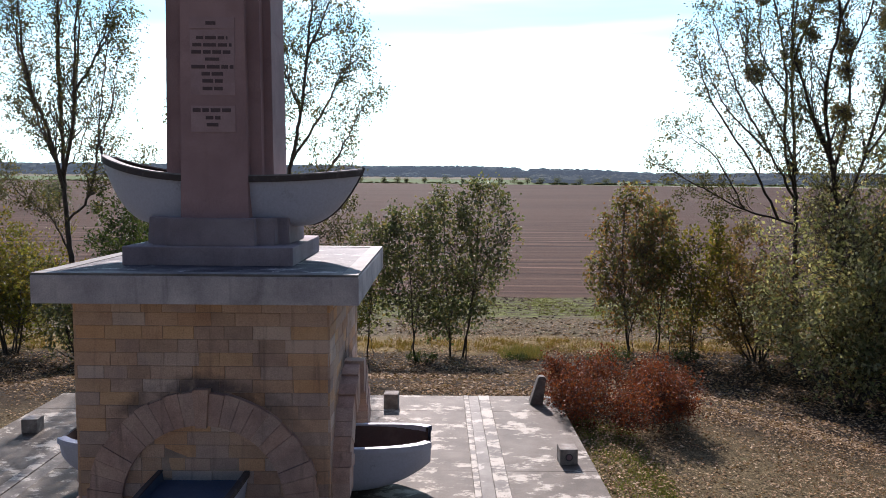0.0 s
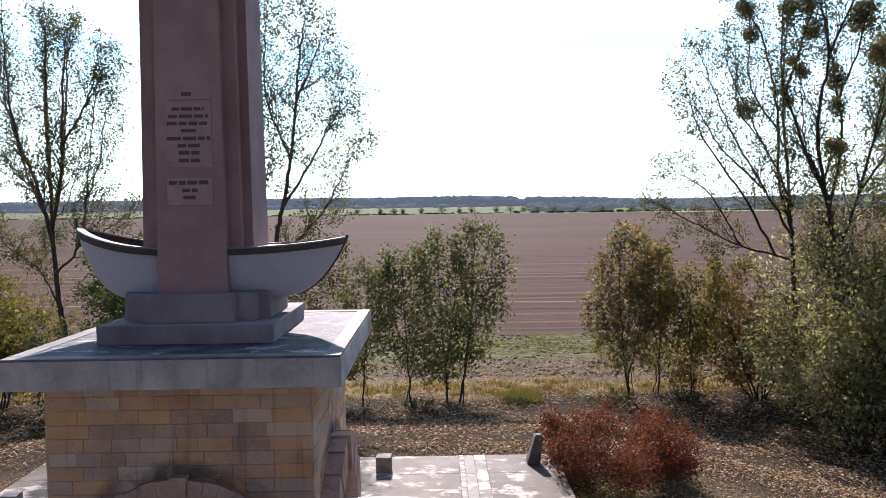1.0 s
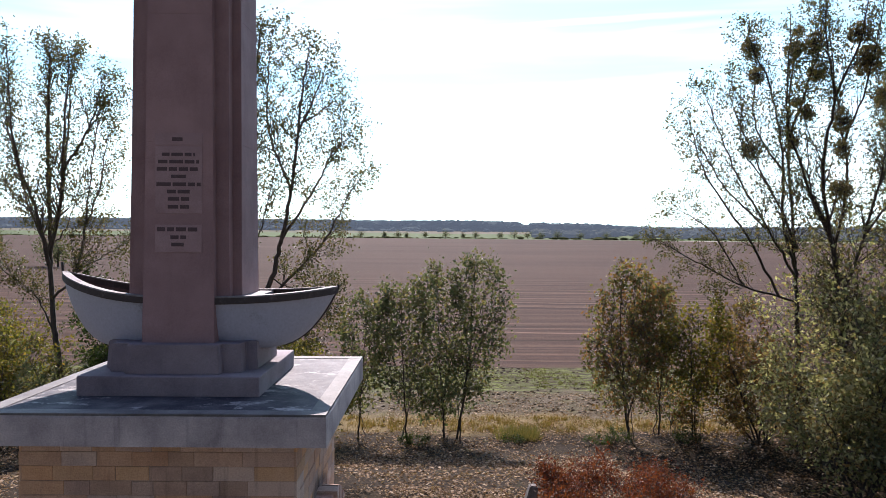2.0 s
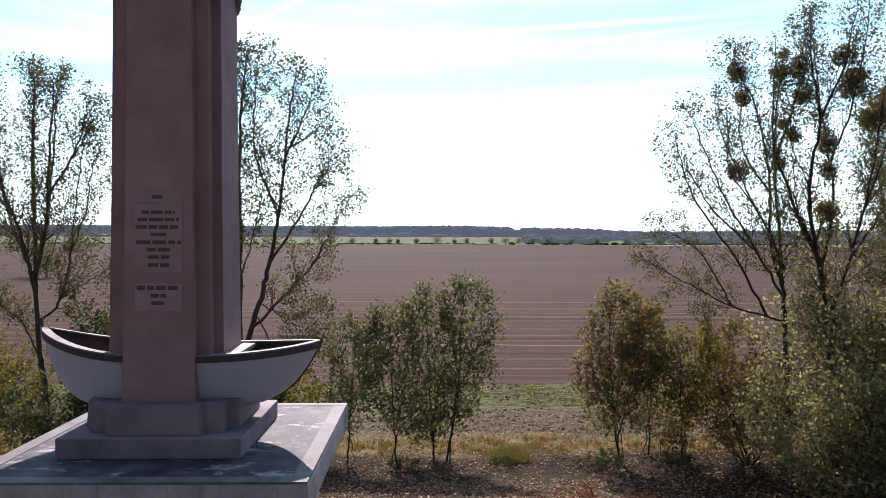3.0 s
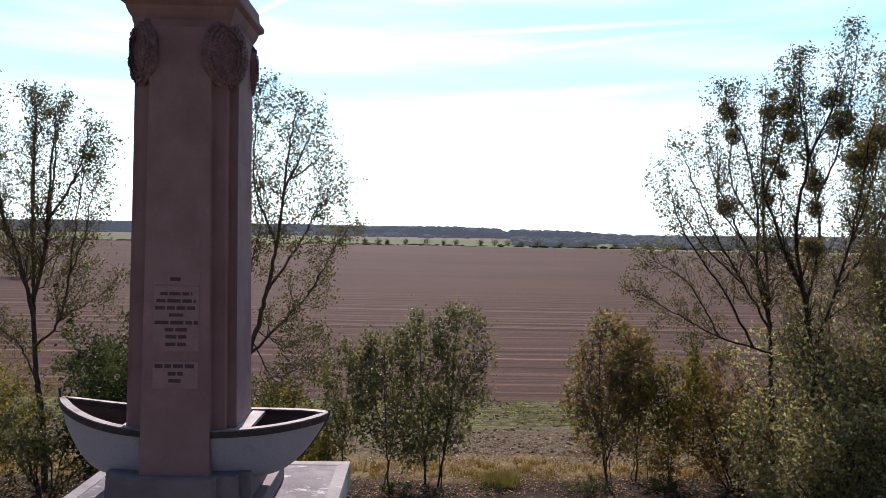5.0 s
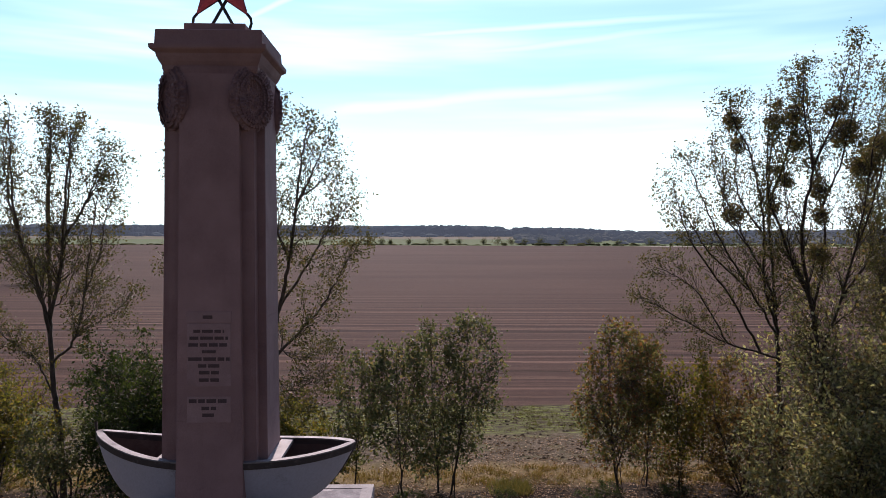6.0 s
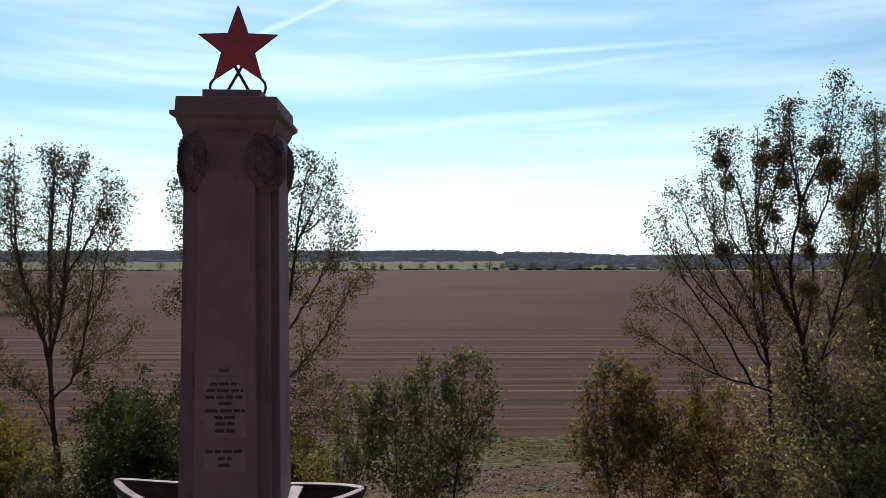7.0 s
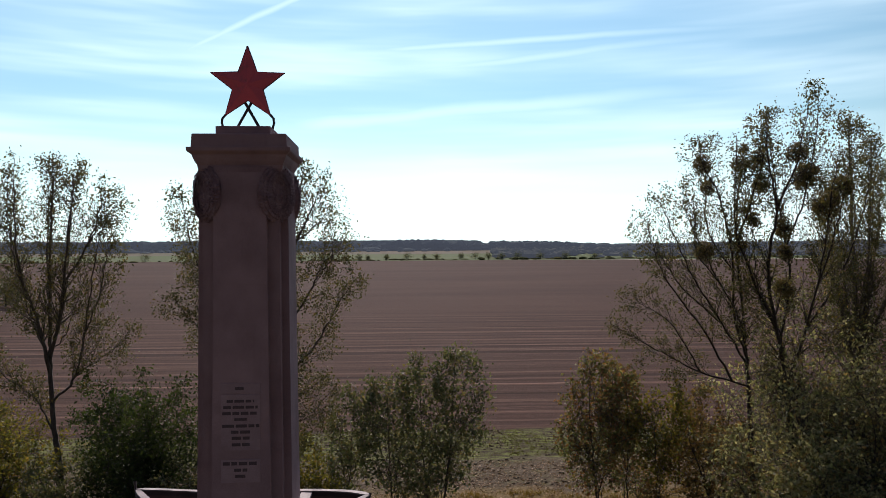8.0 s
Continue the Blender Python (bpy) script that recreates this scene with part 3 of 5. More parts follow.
def build_shaft():
    bm = bmesh.new()
    prism(bm, cross(0.80, 0.57, 0.94), 3.548, 3.90, cross(0.78, 0.55, 0.92))
    bmesh.ops.bevel(bm, geom=bm.edges[:], offset=0.012, segments=2, affect="EDGES")
    part("pedestal", bm, M_BASE_STONE, monument, "greyish stone pedestal under the boat")
    bm = bmesh.new()
    zs = [3.79, 4.30, 4.37, 5.0, 6.4, 7.9, 9.66]
    aa = [0.470, 0.470, 0.596, 0.590, 0.578, 0.568, 0.560]
    bb = [0.445, 0.439, 0.438, 0.430, 0.412, 0.398, 0.385]
    ff = [0.715, 0.709, 0.708, 0.700, 0.685, 0.672, 0.662]
    loops = []
    for z, a, b, f in zip(zs, aa, bb, ff):
        loops.append([bm.verts.new((x, y, z)) for x, y in cross(a, b, f)])
    k = len(loops[0])
    bm.faces.new(loops[0][::-1])
    bm.faces.new(loops[-1])
    for p, q in zip(loops, loops[1:]):
        for i in range(k):
            bm.faces.new((p[i], p[(i + 1) % k], q[(i + 1) % k], q[i]))
    bmesh.ops.bevel(bm, geom=[e for e in bm.edges if abs(e.verts[0].co.z - e.verts[1].co.z) > 0.55], offset=0.012, segments=2, affect="EDGES")
    part("shaft", bm, M_PINK, monument, "tapering pinkish-brown terrazzo shaft with pilasters")
    # paler facing on each pilaster, in courses with thin joints
    cuts = [3.81, 5.02, 6.36, 7.92, 9.58]
    for q in range(4):
        for z0, z1 in zip(cuts, cuts[1:]):
            bm = bmesh.new()
            lo, hi = [], []
            for z, ring in ((z0 + 0.002, lo), (z1 - 0.002, hi)):
                b, f = np.interp(z, zs, bb) - 0.004, np.interp(z, zs, ff)
                for x, y in ((-b, -f + 0.004), (-b, -f - 0.005), (b, -f - 0.005), (b, -f + 0.004)):
                    ring.append(bm.verts.new((x, y, z)))
            bm.faces.new(lo)
            bm.faces.new(hi[::-1])
            for i in range(4):
                bm.faces.new((lo[i], hi[i], hi[(i + 1) % 4], lo[(i + 1) % 4]))
            bmesh.ops.recalc_face_normals(bm, faces=bm.faces)
            bmesh.ops.rotate(bm, verts=bm.verts, matrix=Matrix.Rotation(radians(90 * q), 3, "Z"))
            part("facing", bm, M_PINK_PALE, monument, "paler terrazzo facing slab")


def build_capital():
    bm = bmesh.new()
    # moulded profile, half width at each height
    prof = [(0.60, 9.60), (0.62, 9.64), (0.625, 9.69), (0.655, 9.74), (0.68, 9.80), (0.69, 9.84), (0.745, 9.88), (0.755, 9.90), (0.755, 9.945), (0.70, 9.955), (0.69, 10.14), (0.68, 10.15)]
    loops = [[bm.verts.new((sx * h, sy * h, z)) for sx, sy in ((-1, -1), (1, -1), (1, 1), (-1, 1))] for h, z in prof]
    bm.faces.new(loops[0][::-1])
    bm.faces.new(loops[-1])
    for a, b in zip(loops, loops[1:]):
        for i in range(4):
            bm.faces.new((a[i], a[(i + 1) % 4], b[(i + 1) % 4], b[i]))
    part("capital", bm, M_PINK, monument, "moulded pinkish stone capital")
    bm = bmesh.new()
    box(bm, (-0.41, -0.40, 10.146), (0.41, 0.40, 10.31), 0.012)
    part("star_base", bm, M_PINK, monument)


def build_star():
    bm = bmesh.new()
    R, r, zc, half = 0.60, 0.245, 11.02, 0.07
    ring = []
    for i in range(10):
        a = math.pi / 2 + i * math.pi / 5
        q = R if i % 2 == 0 else r
        ring.append((q * math.cos(a), q * math.sin(a)))
    rim_f = [bm.verts.new((x, -0.018, zc + z)) for x, z in ring]
    rim_b = [bm.verts.new((x, 0.018, zc + z)) for x, z in ring]
    mid_f, mid_b = bm.verts.new((0, -half, zc)), bm.verts.new((0, half, zc))
    for i in range(10):
        j = (i + 1) % 10
        bm.faces.new((rim_f[j], rim_f[i], mid_f))
        bm.faces.new((rim_b[i], rim_b[j], mid_b))
        bm.faces.new((rim_f[i], rim_f[j], rim_b[j], rim_b[i]))
    bmesh.ops.recalc_face_normals(bm, faces=bm.faces)
    star = part("star", bm, M_RED, monument, "red-painted faceted metal star")
    # edge bead, feet and crossed struts of bent rod
    loop = [(np.array((x * 1.01, 0.0, zc + z * 1.01)), 0.016) for x, z in ring + ring[:1]]
    v, f = tubes([loop], 5)
    mesh_object("edge", v, f, M_IRON, star, "dark edge of the star")
    for s in (-1, 1):
        v, f = tubes([[(np.array((s * 0.20, 0.02, 10.30)), 0.024), (np.array((-s * 0.07, 0.03, zc - 0.24)), 0.024), (np.array((-s * 0.02, 0.03, zc - 0.16)), 0.021)]], 6)
        mesh_object("strut", v, f, M_IRON, star, "black iron strut")
        bend = [(np.array((s * 0.345, 0.0, zc - 0.47)), 0.021), (np.array((s * 0.395, 0.0, zc - 0.53)), 0.021), (np.array((s * 0.405, 0.0, zc - 0.60)), 0.021), (np.array((s * 0.37, 0.0, 10.30)), 0.021)]
        v, f = tubes([bend], 6)
        mesh_object("foot", v, f, M_IRON, star, "bent iron foot")


def build_wreaths():
    """One oval leaf wreath on each corner below the capital."""
    rng = np.random.default_rng(5)
    verts, faces = [], []
    count = 46
    for i in range(count):
        a = 2 * math.pi * i / count
        for lane in range(-2, 3):
            c = np.array(((0.265 + 0.062 * lane) * math.cos(a), 0.02 - 0.10 * math.cos(lane * 0.6), (0.395 + 0.066 * lane) * math.sin(a)))
            tang = np.array((-0.27 * math.sin(a), -0.02, 0.40 * math.cos(a)))
            tang = tang / np.linalg.norm(tang) + rng.normal(size=3) * 0.12
            out = np.array((math.cos(a), -0.9, math.sin(a)))
            side = np.cross(tang, out)
            side /= np.linalg.norm(side)
            L, W = 0.10, 0.05
            b = len(verts)
            verts += [tuple(c), tuple(c + tang * L * 0.5 + side * W), tuple(c + tang * L + out * 0.008), tuple(c + tang * L * 0.5 - side * W), tuple(c + tang * L * 0.5 + out * 0.026)]
            faces += [(b, b + 1, b + 4), (b + 1, b + 2, b + 4), (b + 2, b + 3, b + 4), (b + 3, b, b + 4)]
    # the oval band that the leaves sit on
    b = len(verts)
    k, m = 40, 10
    for i in range(k):
        a = 2 * math.pi * i / k
        for j in range(m):
            q = 2 * math.pi * j / m
            e = 0.145 * math.cos(q)
            verts.append(((0.265 + e) * math.cos(a), 0.02 + 0.095 * math.sin(q), (0.395 + e) * math.sin(a)))
    for i in range(k):
        for j in range(m):
            faces.append((b + i * m + j, b + ((i + 1) % k) * m + j, b + ((i + 1) % k) * m + (j + 1) % m, b + i * m + (j + 1) % m))
    # leaves laid over the middle, narrowing to a tip below
    for i in range(150):
        a, q = rng.uniform(0, 2 * math.pi), 0.9 * rng.uniform(0, 1) ** 0.5
        c = np.array((0.24 * q * math.cos(a), -0.055 + 0.03 * q, 0.40 * q * math.sin(a) - 0.05))
        b = len(verts)
        for dx, dy, dz in ((0, 0, 0.07), (0.045, -0.005, 0), (0, 0.005, -0.08), (-0.045, -0.005, 0), (0, -0.035, 0)):
            verts.append(tuple(c + np.array((dx, dy, dz)) + rng.normal(size=3) * 0.006))
        faces += [(b, b + 4, b + 1), (b + 1, b + 4, b + 2), (b + 2, b + 4, b + 3), (b + 3, b + 4, b)]
    first = None
    for q in range(4):
        turn = Matrix.Rotation(radians(45 + 90 * q), 4, "Z")
        place = turn @ Matrix.Translation((0, -0.735, 9.27)) @ Matrix.Diagonal((0.80, 0.85, 0.79, 1.0))
        if first is None:
            first = mesh_object("wreath", verts, faces, M_WREATH, monument, "oval carved leaf wreath on pillar corner")
            ob = first
        else:
            ob = new("wreath", first.data)
            ob.parent = monument
            tagged(ob, "oval carved leaf wreath on pillar corner")
        ob.matrix_local = place


def build_inscription():
    """Pale plates on the front pilaster, with lines of worn lettering as bars."""
    def face_y(z):
        return -(0.700 - 0.0107 * (z - 5.0)) - 0.0015

    def plate(z0, z1, half, lines):
        bm = bmesh.new()
        box(bm, (-half, -0.015, z0), (half, 0.02, z1), 0.003)
        ob = part("inscription_plate", bm, M_PLATE, monument, "pale stone plate with dark lettering")
        ob.location = (0.0, face_y((z0 + z1) / 2), 0.0)
        rng = random.Random(int(z0 * 1000))
        for z, w, h in lines:
            x = -w / 2
            while x < w / 2 - 0.02:
                word = min(w / 2 - x, rng.uniform(0.08, 0.18))
                bm = bmesh.new()
                box(bm, (x, -0.0195, z - h / 2), (x + word, -0.0145, z + h / 2))
                part("word", bm, M_LETTER, ob, "dark worn lettering")
                x += word + 0.022

    k = 0.00688
    zz = lambda y: 5.116 + (577 - y) * k
    plate(zz(402), zz(381), 0.29, [(zz(392), 0.16, 0.045)])
    plate(zz(524), zz(405), 0.285, [(zz(419), 0.40, 0.04), (zz(432), 0.50, 0.042), (zz(445), 0.53, 0.045), (zz(458), 0.18, 0.04), (zz(472), 0.54, 0.045),
                                    (zz(485), 0.28, 0.045), (zz(498), 0.26, 0.045), (zz(512), 0.26, 0.045)])
    plate(zz(593), zz(544), 0.285, [(zz(552), 0.52, 0.05), (zz(566), 0.19, 0.045), (zz(579), 0.17, 0.045)])


build_cornice()
build_shaft()
build_capital()
build_star()
build_wreaths()
build_inscription()


# ---- boats ----
def boat(label, half_len, half_beam, z_rim, z_keel, rise, rise_left, matrix, thwarts, full=2.5, inside=M_INSIDE, strake=M_RIM, cap=M_RIMTOP, deck=0.0, transom=0.0, rim_w=1.0):
    """A double-ended open boat along x: hull, dark inside, gunwale with a pale cap, stems and thwarts."""
    ob = thing("boat", label, "boat", "boats of the monument")
    ob.matrix_basis = matrix
    k, m = 36, 9

    def width(s):
        return half_beam * (transom + (1 - transom) * max(0.0, 1 - abs(s) ** full) ** 0.72)

    def rim(s):
        return z_rim + (rise if s > 0 else rise_left) * abs(s) ** 2.6

    def keel(s):
        q = max(0.0, (abs(s) - 0.50) / 0.50)
        return z_keel + (rim(s) - z_keel) * (0.55 if transom else 0.97) * q ** 2.3

    def section(s, v, inset):
        w = max(0.004, width(s) - inset)
        lo, hi = keel(s) + inset * 1.6, rim(s)
        return (s * (half_len - inset * 1.2), w * v ** 0.24, lo + (hi - lo) * v ** 1.45)

    def shell(inset):
        verts, faces = [], []
        for i in range(k + 1):
            s = -1 + 2 * i / k
            s = math.copysign(abs(s) ** 0.8, s)
            ring = [section(s, j / m, inset) for j in range(m, -1, -1)]
            verts += ring + [(x, -y, z) for x, y, z in ring[-2::-1]]
        n = 2 * m + 1
        for i in range(k):
            for j in range(n - 1):
                a = i * n + j
                faces.append((a, a + 1, a + n + 1, a + n))
        if transom:
            faces += [tuple(range(n))[::-1], tuple(range(k * n, k * n + n))]
        return verts, faces

    v, f = shell(0.0)
    mesh_object("hull", v, [q[::-1] for q in f], M_HULL, ob, "pale blue-white painted hull", True)
    v, f = shell(0.035)
    mesh_object("inside", v, f, inside, ob, "dark boat inside", True)
    for side in (-1, 1):
        for name, material, o0, o1, z0, z1 in (("gunwale", strake, 0.028 * rim_w, -0.045 * rim_w, -0.075 * rim_w, 0.004), ("rim_cap", cap, 0.022 * rim_w, -0.075 * rim_w, 0.004, 0.022)):
            verts, faces = [], []
            for i in range(k + 1):
                s = -1 + 2 * i / k
                s = math.copysign(abs(s) ** 0.8, s)
                w, z, x = width(s), rim(s), s * half_len
                for o, dz in ((o0, z0), (o0, z1), (o1, z1), (o1, z0)):
                    verts.append((x * (1 + (0.006 if o > 0 else -0.03)), side * max(0.0, w + o), z + dz))
            for i in range(k):
                for j in range(4):
                    a, b = i * 4 + j, i * 4 + (j + 1) % 4
                    faces.append((a, b, b + 4, a + 4))
            me = mesh_object(name, verts, faces, material, ob, "rubbing strake along the rim" if name == "gunwale" else "pale weathered cap rail")
            bmx = bmesh.new()
            bmx.from_mesh(me.data)
            bmesh.ops.recalc_face_normals(bmx, faces=bmx.faces)
            bmx.to_mesh(me.data)
            bmx.free()
    for end in () if transom else (-1, 1):
        path = []
        for i in range(9):
            s = end * (0.62 + 0.38 * i / 8)
            path.append((np.array((s * half_len * 1.004, 0.0, keel(s) - 0.004)), 0.018))
        top = rim(end) + (0.14 if end < 0 else 0.04)
        path.append((np.array((end * half_len * 1.012, 0.0, top)), 0.028))
        v, f = tubes([path], 6)
        mesh_object("stem", v, f, M_RIM, ob, "dark wooden stem post", True)
    for x0, x1 in thwarts:
        bm = bmesh.new()
        w = width(x0 / half_len) - 0.02
        box(bm, (x0, -w, z_rim - 0.04), (x1, w, z_rim + 0.012), 0.006)
        part("thwart", bm, M_THWART, ob, "pale grey plank thwart")
    if deck:
        ss = [-0.97 + 1.94 * i / 30 for i in range(31)]
        edge = [(s * half_len, width(s) - 0.03, z_rim - deck) for s in ss]
        edge = edge + [(x, -y, z) for x, y, z in edge[::-1]]
        mesh_object("deck", edge, [tuple(range(len(edge)))], inside, ob, "dark blue inner deck")
    return ob


boat("white wooden boat with dark rim fixed through pillar foot", 1.80, 0.675, 4.44, 3.76, 0.10, 0.27, Matrix.Translation((0.05, 0.0, 0.0)), ((0.66, 0.84), (-0.84, -0.66)))
boat("white boat standing out of both side arches of plinth", 2.58, 0.56, 0.69, 0.0, 0.05, 0.08, Matrix.Translation((0.25, 0, 0.025)), (), 7.0, M_INSIDE, M_HULL, M_HULL, 0.0, 0.62, 0.8)
boat("bluish boat standing out of the front plinth arch", 3.9, 0.55, 0.78, 0.06, 0.05, 0.05, Matrix.Translation((0.05, 0, 0.025)) @ Matrix.Rotation(radians(90), 4, "Z"), (), 6.0, M_BLUE, M_RIM, M_RIM, 0.10, 0.0, 0.6)


# ---- platform ----
def build_platform():
    plat = tagged(new("platform"), "pale grey concrete platform with stained slabs", "platform", kind="structure")
    bm = bmesh.new()
    box(bm, (PX0 + 0.02, PY0 + 0.02, -0.9), (PX1 - 0.02, PY1 - 0.02, -0.014))
    part("footing", bm, M_SLAB, plat)
    xs = [PX0, -3.32, -3.14, -2.90, -1.1, 0.9, 3.46, 3.56, 3.76, 3.98, PX1]
    ys = [PY0, -2.2, 0.6, 3.62, PY1]
    rng = random.Random(3)
    for x0, x1 in zip(xs, xs[1:]):
        run = x0 in (3.46, 3.56, 3.76, -3.32, -3.14)
        for y0, y1 in zip([PY0, 3.62], [3.62, PY1]) if run else zip(ys, ys[1:]):
            bm = bmesh.new()
            j = 0.002
            strip = {3.46: M_SLAB_PALE, 3.56: M_SLAB_WORN, 3.76: M_SLAB_PALE, -3.32: M_SLAB_PALE, -3.14: M_SLAB_WORN}.get(x0, M_SLAB)
            box(bm, (x0 + j, y0 + j, -0.06), (x1 - j, y1 - j, rng.uniform(-0.003, 0.002) + (0.010 if strip is M_SLAB_PALE else 0.0)), 0.005)
            part("slab", bm, strip, plat)


build_platform()


def lamp_block(label, at, turn, w=0.28, h=0.25, fitting=False):
    ob = thing("lamp_block", label, "stone block", "blocks on the platform")
    bm = bmesh.new()
    box(bm, (-w / 2, -w / 2, 0.0), (w / 2, w / 2, h), 0.012)
    part("block", bm, M_BLOCK, ob)
    if fitting:
        v, f = tubes([[(np.array((0.0, -w / 2 - 0.004, h * 0.5)) + 0.05 * np.array((math.cos(a), 0, math.sin(a))), 0.013) for a in np.linspace(0, 2 * math.pi, 17)]], 6)
        mesh_object("ring", v, f, M_IRON, ob, "dark round fitting")
        bm = bmesh.new()
        bmesh.ops.create_cone(bm, cap_ends=True, segments=16, radius1=0.045, radius2=0.045, depth=0.012, matrix=Matrix.Translation((0, -w / 2 - 0.003, h * 0.5)) @ Matrix.Rotation(radians(90), 4, "X"))
        part("lens", bm, M_WREATH, ob, "dark glass lens")
    ob.matrix_basis = pose(*at, 0, 0, turn)


lamp_block("rough sandstone block with round fitting on platform", (4.98, 1.0, 0.0), 2, fitting=True)
lamp_block("rough sandstone block on back edge of platform", (2.03, 3.85, 0.0), -2, 0.28, 0.29)
lamp_block("rough sandstone block on west edge of platform", (-4.12, 2.3, 0.0), 4, 0.27, 0.25)


def stump_post():
    ob = thing("stone_post", "leaning stone post on platform corner, darkened as if shaded", "stone post")
    bm = bmesh.new()
    prism(bm, [(-0.16, -0.12), (0.10, -0.13), (0.12, 0.11), (-0.14, 0.12)], 0.0, 0.56, [(-0.03, -0.09), (0.12, -0.10), (0.13, 0.09), (-0.02, 0.09)])
    bmesh.ops.bevel(bm, geom=bm.edges[:], offset=0.02, segments=2, affect="EDGES")
    part("post", bm, M_POST, ob)
    ob.matrix_basis = pose(4.90, 4.16, 0.0, 0, 5, 8)


stump_post()

# ---- trees and shrubs ----
TALL = dict(step=0.16, wander=0.06, rise=(0.05, 0.03), shoots=(4.5,), norm=(1.0,), angle=((20, 50),), ratio=((0.35, 0.7),), **{"from": (0.1,)})
DENSE = dict(step=0.28, wander=0.12, rise=(0.02, 0.03, 0.0), shoots=(15, 10), norm=(4.0, 1.6), angle=((25, 75), (25, 80)), ratio=((0.30, 0.52), (0.3, 0.6)), **{"from": (0.06, 0.1)})
LOW = dict(step=0.12, wander=0.14, rise=(0.0, 0.02, 0.0), shoots=(9, 6), norm=(1.4, 0.6), angle=((20, 65), (25, 75)), ratio=((0.35, 0.6), (0.35, 0.6)), **{"from": (0.15, 0.1)})


def stand(x, y):
    return (x, y, land(x, y))


def fan(seed, k, spread, length, r, lean=(0, 0), width=0.25):
    rng = np.random.default_rng(seed)
    out = []
    for i in range(k):
        a = 2 * math.pi * (i + rng.uniform(0, 0.6)) / k
        q = spread * rng.uniform(0.45, 1.0)
        out.append((width * math.cos(a), width * math.sin(a), lean[0] + q * math.cos(a), lean[1] + q * math.sin(a), length * rng.uniform(0.78, 1.08), r * rng.uniform(0.75, 1.1)))
    return out


def curve_through(points, n):
    """A smooth line through a few points."""
    q = [2 * points[0] - points[1]] + points + [2 * points[-1] - points[-2]]
    out = []
    for i in range(len(points) - 1):
        a, b, c, d = q[i:i + 4]
        for j in range(n):
            t = j / n
            out.append(0.5 * (2 * b + (c - a) * t + (2 * a - 5 * b + 4 * c - d) * t ** 2 + (3 * b - a - 3 * c + d) * t ** 3))
    return out + [points[-1]]


def tree(seed, x, y, limbs, label, leaf=M_LEAF_POPLAR, per=12.0, size=0.102, depth=1.3, thick=1.0, name="poplar_tree", kind_of="tree", group="poplar trees", spec=TALL, rate=2.9, reach=6.0, wood=M_BARK, blur=0.14, lo=0.12, lean=0.0, cap=0, slim=0.55, clear=0.0):
    """A poplar from its main limbs; each is a radius and places (x, height) from where it parts to its tip."""
    rng = np.random.default_rng(seed + 50)
    ob = thing(name, label, kind_of, group, at=stand(x, y))
    foot = land(x, y)
    paths, tips, built = [], [], []
    for number, (r, *way) in enumerate(limbs):
        if name == "shrub" and number % 2:
            # side stems of a shrub rise from the ground too
            way = [(x + 0.45 * (way[0][0] - x) + rng.uniform(-0.3, 0.3), foot)] + way
        off = rng.uniform(-depth, depth)
        low = min(1.0, max(0.0, (way[0][1] - foot) / 6.0))
        pts = [np.array((px - x, off * (0.25 * low + (1 - 0.25 * low) * i / (len(way) - 1)) * (i > 0) + off * 0.12 * low * (i == 0) - lean * max(0.0, pz - 5.0), pz - foot - (0.15 if pz < foot + 0.3 else 0.0))) for i, (px, pz) in enumerate(way)]
        if built and pts[0][2] > 0.3:
            near = np.array(built)
            pts[0] = near[np.argmin(np.abs(near[:, 0] - pts[0][0]) + np.abs(near[:, 2] - pts[0][2]))]
        line = curve_through(pts, 7)
        built += line[:-2]
        m = len(line) - 1
        line = [p + rng.normal(size=3) * 0.02 * (0 < i < m) for i, p in enumerate(line)]
        span = sum(np.linalg.norm(b - a) for a, b in zip(line, line[1:]))
        paths.append([(p, max(0.009, r * (1 - 0.9 * i / m) ** 0.9 * (1.2 if i == 0 and r > 0.1 else 1.0))) for i, p in enumerate(line)])
        tips.append(line[-1])
        start_at = 0.5 if r > 0.1 else lo
        for _ in range(int(span * (0.98 - start_at) * rate * 1.3 * thick)):
            t = rng.uniform(start_at, 0.98)
            i = min(m - 1, int(t * m))
            dd = line[i + 1] - line[i]
            dd = dd / np.linalg.norm(dd)
            turn = np.cross(dd, rng.normal(size=3))
            turn /= np.linalg.norm(turn) + 1e-9
            a = radians(rng.uniform(18, 50))
            branch(rng, paths, tips, line[i] + (line[i + 1] - line[i]) * (t * m - i), dd * math.cos(a) + turn * math.sin(a), (reach or span) * rng.uniform(0.10, 0.24) * (1.35 - 1.0 * t), max(0.008, r * (1 - 0.85 * t) * 0.42), 0, spec)
    v, f = tubes(paths, 6)
    mesh_object("trunk", v, f, wood, ob, smooth=True)
    tips = np.array(tips)
    pts = np.repeat(tips, rng.poisson(per, len(tips)), 0)
    pts = pts + rng.normal(size=pts.shape) * blur
    if clear:
        # bare stems near the ground
        pts = pts[pts[:, 2] > clear * rng.uniform(0.3, 1.9, len(pts))]
    if cap:
        # thin out where shoots crowd, so that the crown is evenly clad
        pts = pts[rng.permutation(len(pts))]
        cells, kept = {}, []
        for q in pts:
            key = (int(q[0] // 0.5), int(q[2] // 0.5))
            cells[key] = cells.get(key, 0) + 1
            kept.append(cells[key] <= cap * (1.0 + 0.7 * noise.noise((q[0] * 0.8, q[2] * 0.8, seed))))
        pts = pts[kept]
    v, f = leaf_arrays(rng, pts, size, slim=slim)
    mesh_object("crown", v, f, leaf, ob)
    return ob


